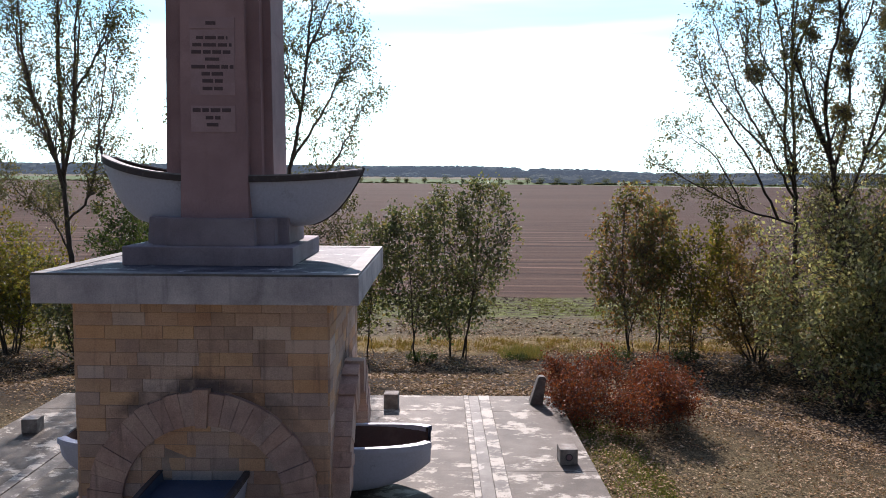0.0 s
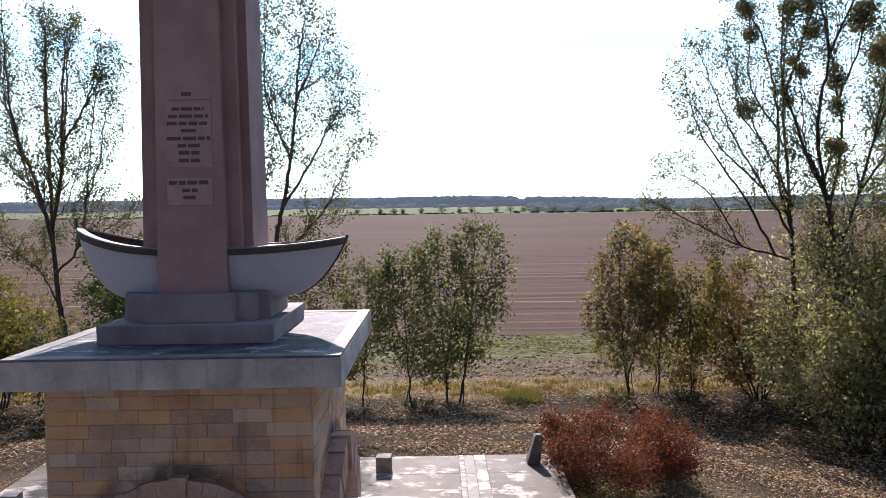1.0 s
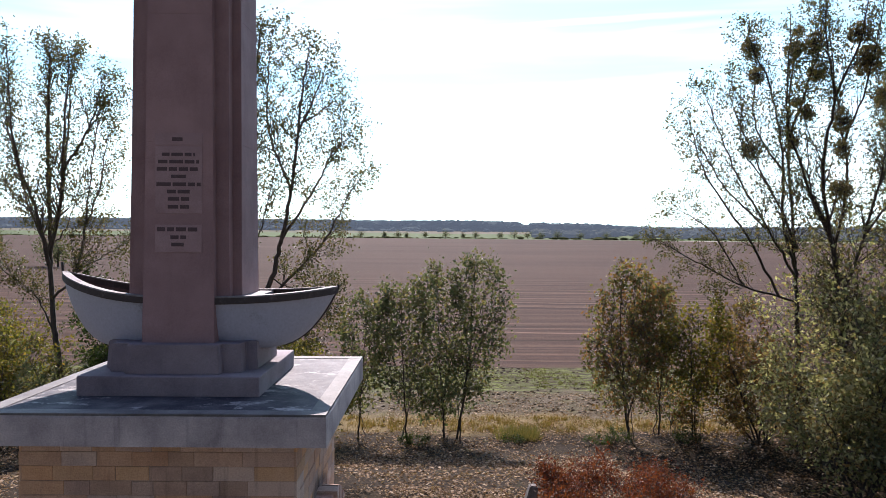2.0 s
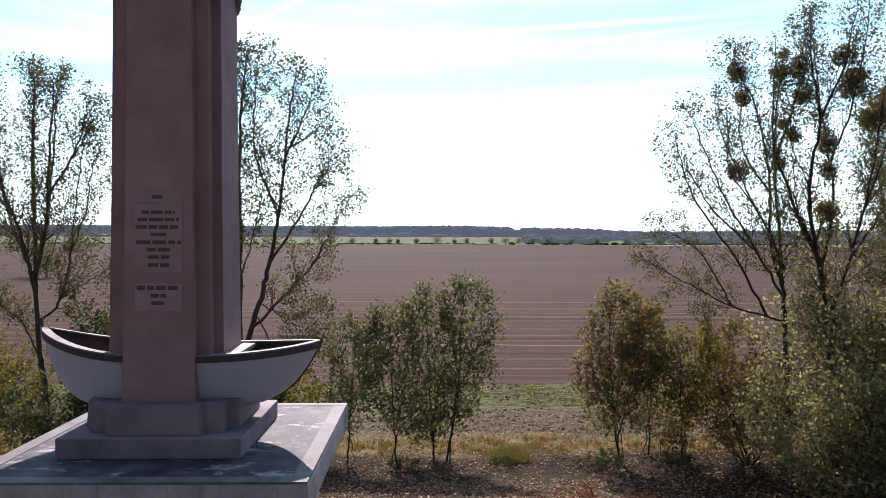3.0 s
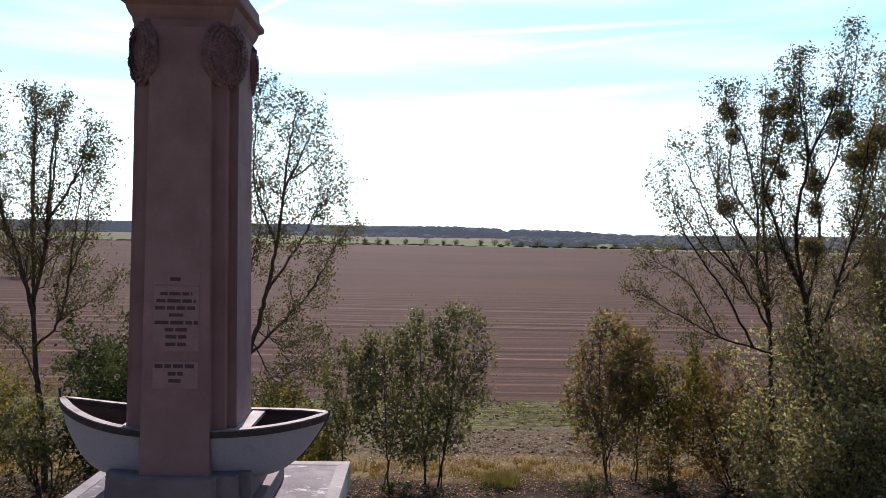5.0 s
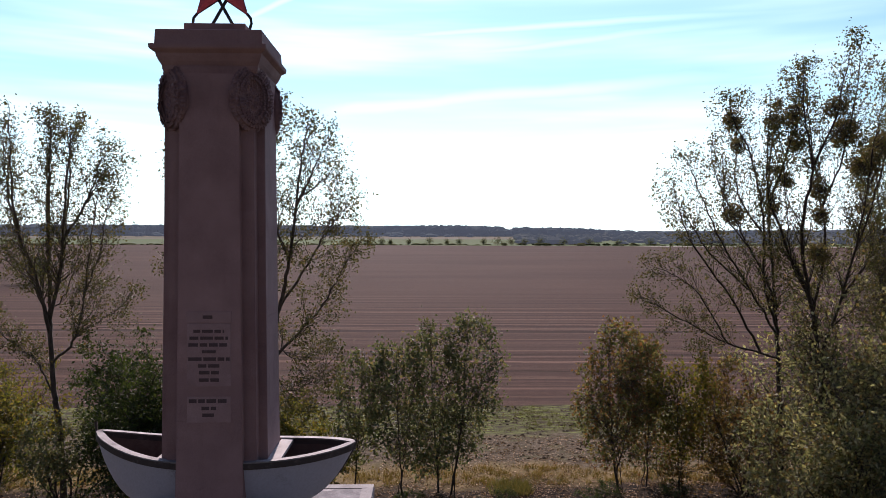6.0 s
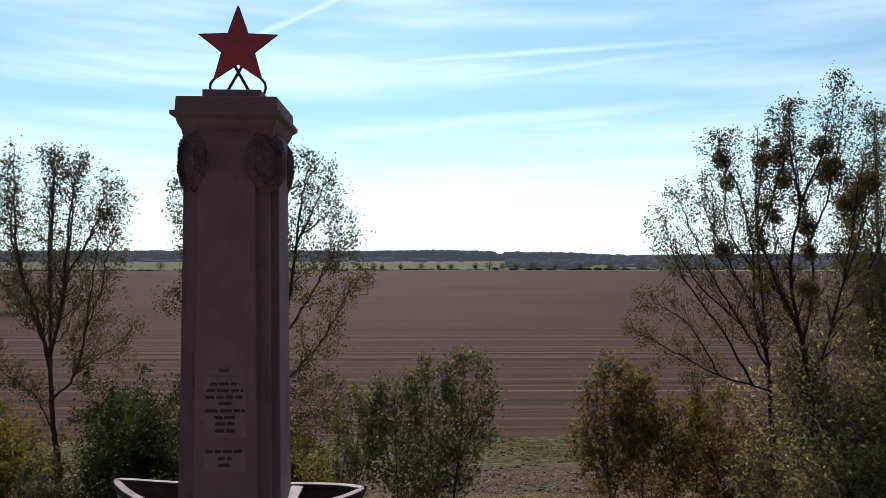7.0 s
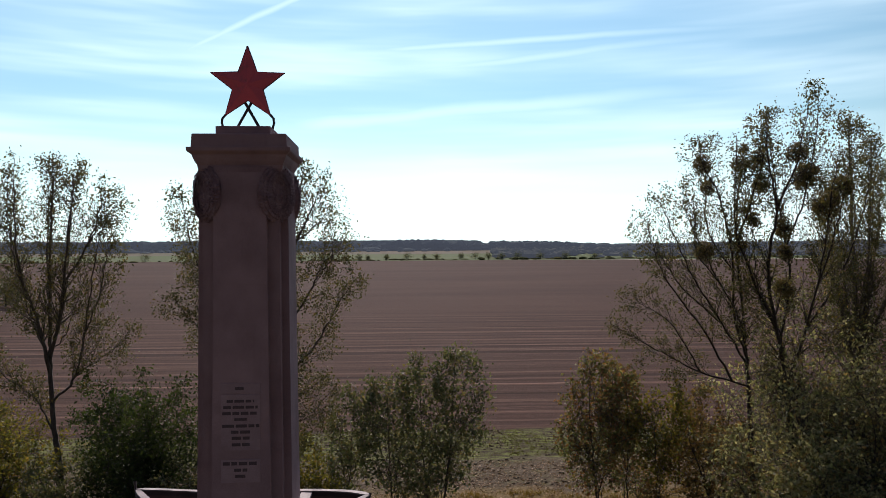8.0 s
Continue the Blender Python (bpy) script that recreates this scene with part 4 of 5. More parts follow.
def sheaf(seed, x, height, k, spread):
    """Limbs for a poplar that is a plain steep sheaf."""
    rng = np.random.default_rng(seed)
    out = [(0.17, (x, -2.4), (x + 0.1, height * 0.4), (x + rng.uniform(-0.4, 0.4), height))]
    for i in range(k):
        s = spread * (2 * (i + rng.uniform(0.2, 0.8)) / k - 1)
        z = rng.uniform(1.2, 4.5)
        top = height * (1.0 - 0.3 * abs(s / spread) ** 1.5) * rng.uniform(0.88, 1.0)
        out.append((rng.uniform(0.05, 0.085), (x, z), (x + s * 0.6, z + (top - z) * 0.45), (x + s, top)))
    return out


tree(11, -10.44, 17.6, [(0.130, (-10.44, -2.40), (-10.61, 0.71), (-10.75, 1.82), (-10.86, 4.13), (-10.74, 5.49), (-10.26, 8.46), (-9.78, 10.63), (-9.68, 11.33)), (0.075, (-10.86, 3.93), (-10.97, 6.07), (-11.14, 7.38), (-10.92, 9.55), (-10.43, 11.58)), (0.075, (-10.72, 4.44), (-10.00, 6.45), (-9.66, 7.71), (-8.95, 10.06), (-8.62, 11.08)),
                      (0.055, (-10.75, 2.72), (-9.90, 3.76), (-9.50, 5.21), (-9.07, 6.46), (-8.39, 8.75), (-7.96, 9.58)), (0.050, (-10.62, 5.35), (-9.90, 8.09), (-9.47, 10.11), (-9.22, 11.25)), (0.050, (-9.76, 7.33), (-8.98, 8.84), (-8.44, 10.12), (-8.23, 10.65)),
                      (0.045, (-10.70, 5.95), (-10.64, 8.46), (-10.33, 10.45), (-10.05, 11.50)), (0.050, (-10.92, 4.34), (-11.56, 6.34), (-11.70, 8.63), (-11.46, 10.62)), (0.040, (-10.61, 1.51), (-11.31, 2.92), (-12.41, 3.93), (-12.94, 5.34)),
                      (0.040, (-9.51, 5.15), (-8.80, 6.75), (-8.33, 8.10), (-8.07, 8.85)), (0.045, (-11.13, 7.41), (-11.40, 9.19), (-11.01, 11.06)), (0.035, (-9.18, 8.65), (-8.66, 9.58), (-8.11, 10.21)),
                      (0.035, (-9.90, 3.76), (-9.23, 4.34), (-8.73, 4.75), (-8.28, 5.36)), (0.030, (-10.86, 4.74), (-10.27, 5.35), (-9.58, 6.75), (-8.98, 8.10))],
     "slender poplar with thin yellowing autumn leaves at field edge", spec=TALL, lean=0.35, rate=6.2, cap=118)
tree(12, -3.11, 15.8, [(0.120, (-3.11, -2.40), (-3.12, 1.83), (-3.16, 2.51), (-3.13, 5.51), (-2.82, 9.26), (-2.59, 10.73), (-2.37, 11.78)), (0.110, (-3.02, 1.75), (-2.52, 3.54), (-2.19, 4.77), (-1.74, 6.37), (-1.34, 8.42), (-0.99, 10.25), (-0.80, 11.07)), (0.060, (-2.78, 2.89), (-1.58, 4.02), (-0.55, 5.24), (0.06, 6.38), (0.78, 7.41)),
                      (0.055, (-2.13, 4.87), (-0.84, 7.00), (-0.43, 7.90), (0.32, 8.56)), (0.050, (-1.35, 8.37), (-0.71, 9.58), (-0.27, 10.51)), (0.050, (-1.66, 6.57), (-2.34, 8.54), (-2.19, 10.57), (-2.03, 11.54)),
                      (0.040, (-1.18, 8.72), (-0.54, 9.33), (-0.09, 9.93)), (0.040, (-3.10, 5.82), (-3.37, 8.00), (-3.40, 9.73), (-3.08, 11.29)), (0.040, (-3.12, 2.97), (-4.09, 5.24), (-4.46, 7.10), (-4.54, 8.34)),
                      (0.035, (-0.59, 7.49), (-0.02, 8.12), (0.12, 8.91)), (0.030, (-2.41, 3.73), (-1.46, 3.16), (-0.42, 3.73)), (0.030, (-2.60, 3.35), (-1.83, 2.21), (-0.89, 2.59), (-0.14, 3.45)),
                      (0.030, (-3.17, 4.48), (-2.52, 6.19), (-2.12, 7.84), (-1.95, 9.06)),
                      (0.040, (-3.13, 3.20), (-3.85, 5.20), (-4.45, 7.50), (-4.75, 9.20), (-4.80, 10.20)), (0.030, (-3.40, 4.00), (-4.30, 5.00), (-5.10, 6.00), (-5.60, 6.70)),
                      (0.026, (-4.10, 5.80), (-4.80, 6.80), (-5.20, 7.90))],
     "slender poplar with thin leaves behind the pillar", spec=TALL, lean=0.35, rate=6.2, cap=118)
tree(13, 16.48, 17.6, [(0.110, (16.48, -2.40), (16.35, 0.73), (16.34, 1.77), (16.24, 3.71), (16.19, 4.95), (15.34, 8.52), (15.08, 10.53), (15.04, 12.30)), (0.045, (15.29, 2.80), (14.24, 3.52), (12.96, 4.24), (11.83, 4.85), (11.04, 5.26)), (0.050, (15.60, 3.63), (14.16, 5.32), (12.40, 7.35), (11.70, 8.64), (11.35, 9.43)),
                      (0.050, (16.24, 3.71), (14.99, 5.45), (13.49, 7.36), (12.26, 9.40), (11.79, 10.14)), (0.050, (16.16, 4.25), (15.70, 5.70), (14.35, 7.60), (13.18, 9.41), (12.72, 10.60)), (0.060, (16.20, 4.04), (15.51, 5.70), (15.10, 7.84), (14.24, 10.20), (13.49, 11.25), (13.09, 12.02)),
                      (0.050, (15.38, 8.29), (15.48, 10.45), (15.59, 11.61), (15.26, 12.91)), (0.040, (14.99, 5.45), (13.13, 6.90), (12.07, 8.07), (11.44, 8.49)), (0.040, (15.15, 7.51), (14.32, 9.05), (14.09, 10.88), (14.08, 12.38)),
                      (0.035, (14.65, 3.62), (13.35, 5.27), (12.22, 6.09), (11.25, 6.45)), (0.030, (14.45, 6.91), (13.64, 8.28), (13.38, 9.41), (13.09, 10.33))],
     "bare-branched poplar carrying mistletoe beside the field", spec=TALL, lean=0.35, rate=5.2, cap=72, wood=M_BARK_D)
tree(17, 17.66, 16.8, [(0.100, (17.66, -2.40), (17.49, 1.90), (17.38, 2.90), (17.02, 4.99), (15.16, 8.14), (14.61, 9.55), (14.21, 12.37)), (0.075, (17.27, 3.71), (16.22, 7.35), (16.11, 9.78), (15.43, 11.62), (15.12, 13.04)), (0.065, (17.58, 2.90), (17.95, 5.24), (18.02, 7.82), (17.81, 10.08), (17.66, 12.07)),
                      (0.060, (17.37, 4.51), (17.31, 7.30), (16.51, 10.10), (15.59, 13.20)), (0.050, (16.11, 9.78), (16.49, 11.46), (16.44, 13.49)), (0.050, (17.95, 5.24), (19.10, 7.31), (19.52, 9.74), (19.38, 11.50)),
                      (0.045, (17.99, 6.91), (18.47, 8.81), (18.48, 11.31), (18.07, 12.74)), (0.040, (16.74, 8.24), (17.05, 10.07), (17.05, 12.32), (16.83, 13.82)), (0.040, (17.27, 3.71), (18.39, 4.92), (19.29, 5.54)),
                      (0.040, (17.16, 4.91), (16.07, 6.51), (15.57, 8.23), (15.12, 9.87))],
     "tall thin-leaved poplar with mistletoe beside the grove", spec=TALL, lean=0.35, rate=5.2, cap=86, wood=M_BARK_D)
tree(14, 21.4, 18.3, sheaf(14, 21.4, 14.1, 9, 2.7), "leafier poplar with mistletoe at the edge of grove", spec=TALL, rate=5.6, cap=130)
tree(15, -18.2, 21.0, sheaf(15, -18.2, 13.6, 8, 2.5), "slender poplar with thinning leaves beside the field", spec=TALL, rate=5.6, cap=130)
tree(16, 24.5, 16.6, sheaf(16, 24.5, 14.3, 9, 2.6), "leafy poplar with mistletoe at the edge of grove", M_LEAF_SILVER, spec=TALL, rate=5.6, cap=130)


def shrub(seed, x, y, height, k, spread, label, leaf=M_LEAF_GREEN, spec=DENSE, per=5, size=0.14, lean=(0, 0), name="shrub", r=0.045, wood=M_BARK_D, spread_leaf=0.11, width=0.2):
    return plant(name, label, "shrub", seed, stand(x, y), fan(seed, k, spread, height, r, lean, width), spec, leaf, wood, per, size, spread_leaf, "shrubs along the field")


TWIGGY = dict(step=0.2, wander=0.13, rise=(0.03, 0.02, 0.0), shoots=(6, 3.5), norm=(0.9, 0.5), angle=((25, 70), (25, 75)), ratio=((0.35, 0.65), (0.35, 0.65)), **{"from": (0.1, 0.1)})
BUSHY = dict(depth=1.0, name="shrub", kind_of="shrub", group="shrubs along the field", spec=TWIGGY, rate=6.3, reach=5.3, wood=M_BARK_D, blur=0.18, size=0.135, slim=0.75, cap=80, clear=0.8, lo=0.25)


tree(101, 0.23, 18.3, [(0.036, (0.22, -2.40), (0.35, 0.05), (0.60, 2.95)), (0.020, (0.28, -1.35), (-0.11, 0.97), (-0.17, 2.37)), (0.022, (0.29, -0.64), (1.08, 1.20), (1.39, 3.05))],
     "green shrub with bare stems on leaf litter", M_LEAF_GREEN, per=2.6, **BUSHY)
tree(102, 2.10, 17.7, [(0.038, (2.10, -2.40), (1.94, -0.20), (1.84, 3.17)), (0.024, (2.07, -1.37), (2.37, 0.95), (2.80, 3.50)), (0.022, (2.02, -0.79), (1.33, 1.18), (1.13, 2.58))],
     "green multi-stemmed shrub on leaf litter", M_LEAF_GREEN, per=2.6, **BUSHY)
tree(103, 3.44, 18.4, [(0.040, (3.44, -2.40), (3.25, 0.51), (3.09, 3.87)), (0.026, (3.38, -1.81), (2.84, 0.51), (2.39, 3.52)), (0.024, (3.49, -1.35), (3.72, 1.20), (3.74, 3.05))],
     "green multi-stemmed shrub on leaf litter", M_LEAF_GREEN, per=2.6, **BUSHY)
tree(104, 3.86, 18.0, [(0.045, (3.85, -2.40), (4.33, 0.47), (4.41, 2.34), (4.54, 4.20)), (0.024, (4.18, -0.12), (5.02, 1.87), (5.58, 3.02)), (0.022, (4.31, 1.16), (4.82, 2.68), (5.11, 3.96)), (0.018, (4.01, -0.92), (5.01, 0.59), (5.36, 1.16)), (0.020, (4.25, 0.83), (3.96, 2.56), (3.83, 3.73))],
     "tall green shrub with upright leader beside field", M_LEAF_GREEN, per=2.6, **BUSHY)
tree(105, 10.30, 18.3, [(0.045, (10.35, -2.40), (10.08, 0.01), (9.93, 2.33), (9.99, 3.95)), (0.026, (10.28, -1.16), (9.65, 0.93), (9.32, 3.14)), (0.028, (10.31, -1.38), (10.82, 0.93), (10.87, 3.70)), (0.018, (10.16, -0.22), (9.30, 0.94), (9.04, 1.28)), (0.024, (10.20, -0.45), (10.47, 2.09), (10.40, 4.05)), (0.020, (10.28, -0.68), (9.65, 1.16), (9.61, 3.48)), (0.020, (10.46, -0.92), (11.10, 1.15), (11.28, 3.47))],
     "dense green shrub with clear stems beside field", M_LEAF_MIXED, per=2.6, **BUSHY)
tree(106, 11.62, 18.8, [(0.036, (11.62, -2.40), (11.60, 0.47), (11.42, 3.37)), (0.024, (11.63, -1.38), (12.02, 0.93), (11.96, 2.90)), (0.022, (11.58, -0.92), (11.11, 1.16), (10.97, 2.55)), (0.022, (12.20, -2.40), (12.02, 0.01), (12.30, 2.09))],
     "dense green shrub with a few reddening leaves", M_LEAF_MIXED, per=2.6, **BUSHY)
tree(107, 12.72, 18.2, [(0.032, (12.74, -2.40), (12.57, 0.44), (12.51, 2.42)), (0.022, (12.70, -1.17), (13.13, 0.90), (13.38, 2.88)), (0.020, (12.65, -0.59), (12.22, 0.92), (12.09, 1.96))],
     "yellow-green thin shrub at the field edge", M_LEAF_YELLOW, per=2.6, **BUSHY)
shrub(27, 15.2, 18.0, 4.8, 7, 0.36, "dense rust-tinged bush with hanging leaves", M_LEAF_RUST, DENSE, per=3)
shrub(28, 17.9, 16.3, 6.7, 8, 0.36, "dense silvery green bush at edge of grove", M_LEAF_SILVER, DENSE, per=1, size=0.17, spread_leaf=0.16)
shrub(29, 15.6, 12.1, 4.6, 8, 0.38, "dense grey-green bush overhanging the leaf litter", M_LEAF_SILVER, DENSE, per=3, size=0.15)
shrub(30, 20.8, 18.4, 9.3, 8, 0.26, "dense silvery green bush at edge of grove", M_LEAF_SILVER, DENSE, per=1, size=0.17, spread_leaf=0.16)
shrub(36, 19.4, 13.1, 7.6, 8, 0.30, "dense silvery green bush at edge of grove", M_LEAF_SILVER, DENSE, per=1, size=0.17, spread_leaf=0.16)
shrub(31, -7.4, 17.2, 5.9, 8, 0.34, "dense dark green bush beside the monument", M_LEAF_DARK, DENSE, per=4)
shrub(32, -10.0, 16.8, 3.9, 6, 0.42, "low green bush under the poplar", M_LEAF_GREEN, DENSE, per=4)
shrub(33, -13.6, 18.4, 4.8, 7, 0.42, "yellow-green bush under the poplar", M_LEAF_YELLOW, DENSE, per=4)
shrub(34, -1.8, 17.2, 3.5, 6, 0.42, "low yellow-green bush behind the plinth", M_LEAF_YELLOW, DENSE, per=4)
shrub(35, -4.1, 16.8, 3.7, 6, 0.42, "low green bush behind the plinth", M_LEAF_GREEN, DENSE, per=4)
for i, (x, y, h) in enumerate(((2.4, 17.2, 0.55), (9.1, 17.6, 0.5), (9.8, 17.9, 0.6), (12.4, 17.8, 0.62), (5.9, 17.7, 0.42))):
    plant("low_weed", "low dark weed clump at the shrubs' feet", "weed", 47 + i, stand(x, y), fan(47 + i, 12, 0.8, 0.75 * h, 0.008, (0, 0), 0.22), LOW, M_LEAF_DARK, M_BARK_D, 2, 0.06, 0.06, "weeds under the shrubs")
plant("sumac_bush", "low rust-red sumac bush beside the platform", "shrub", 41, stand(6.55, 4.25), fan(41, 38, 0.95, 1.12, 0.012, (0, 0), 0.62), LOW, M_LEAF_RED, M_BARK_D, 6, 0.058, 0.10)


def mistletoe(seed):
    rng = np.random.default_rng(seed)
    ob = thing("mistletoe_clump", "round dark green mistletoe clump on poplar branch", "mistletoe", "mistletoe clumps")
    k = 120
    d = rng.normal(size=(k, 3))
    d /= np.linalg.norm(d, axis=1)[:, None]
    rad = rng.uniform(0.5, 1.0, k)
    paths = [[(rng.normal(size=3) * 0.04, 0.016), (d[i] * 0.22 * rad[i] + rng.normal(size=3) * 0.06, 0.009), (d[i] * 0.40 * rad[i] + rng.normal(size=3) * 0.05, 0.005)] for i in range(k)]
    v, f = tubes(paths, 3)
    mesh_object("twig_mass", v, f, M_BARK_D, ob)
    q = rng.normal(size=(1150, 3))
    q *= (0.44 * rng.uniform(0.25, 1.0, 1150) ** 0.45 / np.linalg.norm(q, axis=1))[:, None]
    lump = np.array([noise.noise(tuple(w * 3.2)) for w in q])
    v, f = leaf_arrays(rng, q[lump > -0.22], 0.10, 0.2, 0.5)
    mesh_object("leaf_mass", v, f, M_MISTLETOE, ob)
    return ob


CLUMPS = [(13.46, 15.2, 11.48, 0.66), (13.80, 15.5, 10.67, 0.62), (14.90, 15.2, 11.48, 0.66), (14.92, 15.0, 12.02, 0.44), (15.56, 15.2, 11.65, 0.74),
          (15.80, 15.5, 10.74, 0.75), (16.58, 14.3, 11.81, 0.89), (17.01, 14.6, 10.99, 0.94), (17.90, 14.9, 10.01, 1.04), (15.30, 15.8, 9.84, 0.49),
          (15.71, 15.9, 9.49, 0.63), (16.58, 15.3, 9.13, 0.75), (14.00, 16.4, 8.28, 0.83), (15.39, 16.3, 8.50, 0.55), (16.76, 15.6, 8.24, 0.62),
          (16.96, 16.0, 6.89, 0.68), (18.43, 14.7, 10.63, 0.99)]
first = mistletoe(61)
for i, (x, y, z, s) in enumerate(CLUMPS):
    m = pose(x, y, z, 12 * math.sin(i), 25 * math.sin(2.0 * i), 70 * i) @ Matrix.Diagonal((1.12 * (s := 1.08 * s) * (1 + 0.15 * math.sin(i)), s, s * (1 + 0.2 * math.cos(1.7 * i)), 1.0))
    if i == 0:
        first.matrix_basis = m
    else:
        copy = copy_thing(first, Matrix.Identity(4))
        copy.matrix_basis = m


# ---- small growth and litter ----
def scatter_leaves():
    rng = np.random.default_rng(71)
    pts = []
    while len(pts) < 115000:
        # leaves thinned behind the platform so the ground reads as shaded
        x, y = (rng.uniform(1.0, 20), rng.uniform(-4, 6.5) if rng.random() < 0.62 else rng.uniform(5.5, 19.5) if rng.random() < 0.75 else rng.uniform(19.0, 26.5)) if len(pts) % 4 else (rng.uniform(-17, 1.0), rng.uniform(0, 19.5))
        if PX0 - 0.1 < x < PX1 + 0.1 and y < PY1 + 0.1:
            continue
        if -4 < x < 1.0 and y < 6:
            continue
        if 0.7 * noise.noise((x * 0.45, y * 0.45, 9.0)) + 0.7 * noise.noise((x * 1.9, y * 1.9, 4.0)) + rng.uniform(-0.6, 0.35) > 0.08:
            continue
        pts.append((x, y, land(x, y) + rng.uniform(0.012, 0.045)))
    pts = np.array(pts)
    # small crumbled leaves in the open, whole ones under the trees
    v, f = leaf_arrays(rng, pts, 0.105 - 0.045 * np.clip((9.0 - pts[:, 1]) / 5.0, 0.0, 1.0), 0.0, 0.7)
    v = v.reshape(-1, 4, 3)
    v[:, :, 2] = v[:, :1, 2] + (v[:, :, 2] - v[:, :1, 2]) * 0.4 + 0.01
    ob = mesh_object("fallen_leaves", v.reshape(-1, 3), f, M_FALLEN)
    tagged(ob, "dry tan fallen leaves on dark soil", "leaves", kind="stuff")


def grass(name, label, seed, count, x0, x1, y0, y1, height, material, clump):
    rng = np.random.default_rng(seed)
    verts, faces = [], []
    done = 0
    while done < count:
        cx, cy = rng.uniform(x0, x1), rng.uniform(y0, y1)
        if noise.noise((cx * clump, cy * clump, seed)) < rng.uniform(-0.35, 0.25):
            continue
        if PX0 - 0.05 < cx < PX1 + 0.05 and PY0 - 0.05 < cy < PY1 + 0.05:
            continue
        z = land(cx, cy) - 0.01
        for _ in range(6):
            x, y = cx + rng.normal() * 0.06, cy + rng.normal() * 0.06
            h = height * rng.uniform(0.5, 1.25)
            a = rng.uniform(0, 2 * math.pi)
            bx, by = rng.normal() * 0.3 * h, rng.normal() * 0.3 * h
            w = 0.012
            b = len(verts)
            verts += [(x - w * math.cos(a), y - w * math.sin(a), z), (x + w * math.cos(a), y + w * math.sin(a), z), (x + bx, y + by, z + h)]
            faces.append((b, b + 1, b + 2))
            done += 1
    ob = mesh_object(name, verts, faces, material)
    tagged(ob, label, "grass", kind="stuff")


scatter_leaves()
grass("dry_grass", "dry yellow grass strip along the field edge", 81, 15000, -18, 24, 19.2, 21.6, 0.20, M_DRY, 1.1)
grass("tall_tufts", "tall green grass tufts beside the shrubs", 84, 1500, 5.2, 7.0, 18.0, 19.4, 0.34, M_TUFT, 0.5)
grass("green_grass", "short green grass along platform edge", 82, 12000, 5.36, 6.6, -4.5, 4.2, 0.05, M_GRASS, 0.6)
grass("headland_grass", "green grass of the headland beside ploughed field", 83, 24000, -16, 26, 27.5, 33.3, 0.09, M_GRASS, 0.5)


def lumps(rng, spots, squash=0.9):
    """Crowns as uneven lumps: (x, y, z of the foot, height, width)."""
    verts, faces = [], []
    for x, y, z, h, w in spots:
        k, m = 7, 5
        b = len(verts)
        for j in range(m + 1):
            t = j / m
            for i in range(k):
                a = 2 * math.pi * i / k
                q = w * 0.5 * math.sin(math.pi * (0.16 + 0.8 * t)) ** 0.7 * rng.uniform(0.7, 1.25)
                verts.append((x + q * math.cos(a), y + q * math.sin(a) * squash, z + h * (0.06 + 0.94 * t) * rng.uniform(0.93, 1.05)))
        for j in range(m):
            for i in range(k):
                c = b + j * k + i
                d = b + j * k + (i + 1) % k
                faces.append((c, d, d + k, c + k))
        faces.append(tuple(b + m * k + i for i in range(k)))
    return verts, faces


SKYLINE_X, SKYLINE_Z = (-1200, -300, -60, 50, 104, 109, 117, 124, 200, 243, 280, 420, 900, 1600), (23.0, 22.6, 22.2, 22.9, 21.0, 17.4, 17.6, 20.8, 19.8, 17.6, 16.2, 17.5, 20.0, 21.0)


def clods():
    """Clods of turned soil on the rough headland."""
    rng = np.random.default_rng(86)
    spots = []
    while len(spots) < 4200:
        x, y = rng.uniform(-18, 27), rng.uniform(22.5, 33.4)
        if noise.noise((x * 0.35, y * 0.9, 2.0)) + rng.uniform(-0.5, 0.3) < 0.0:
            continue
        w = rng.uniform(0.06, 0.19)
        spots.append((x, y, land(x, y) - 0.03, w * rng.uniform(0.3, 0.6), w))
    v, f = lumps(rng, spots)
    tagged(mesh_object("soil_clods", v, f, M_CLOD), "brown clods of turned soil on the headland", "soil", kind="stuff")


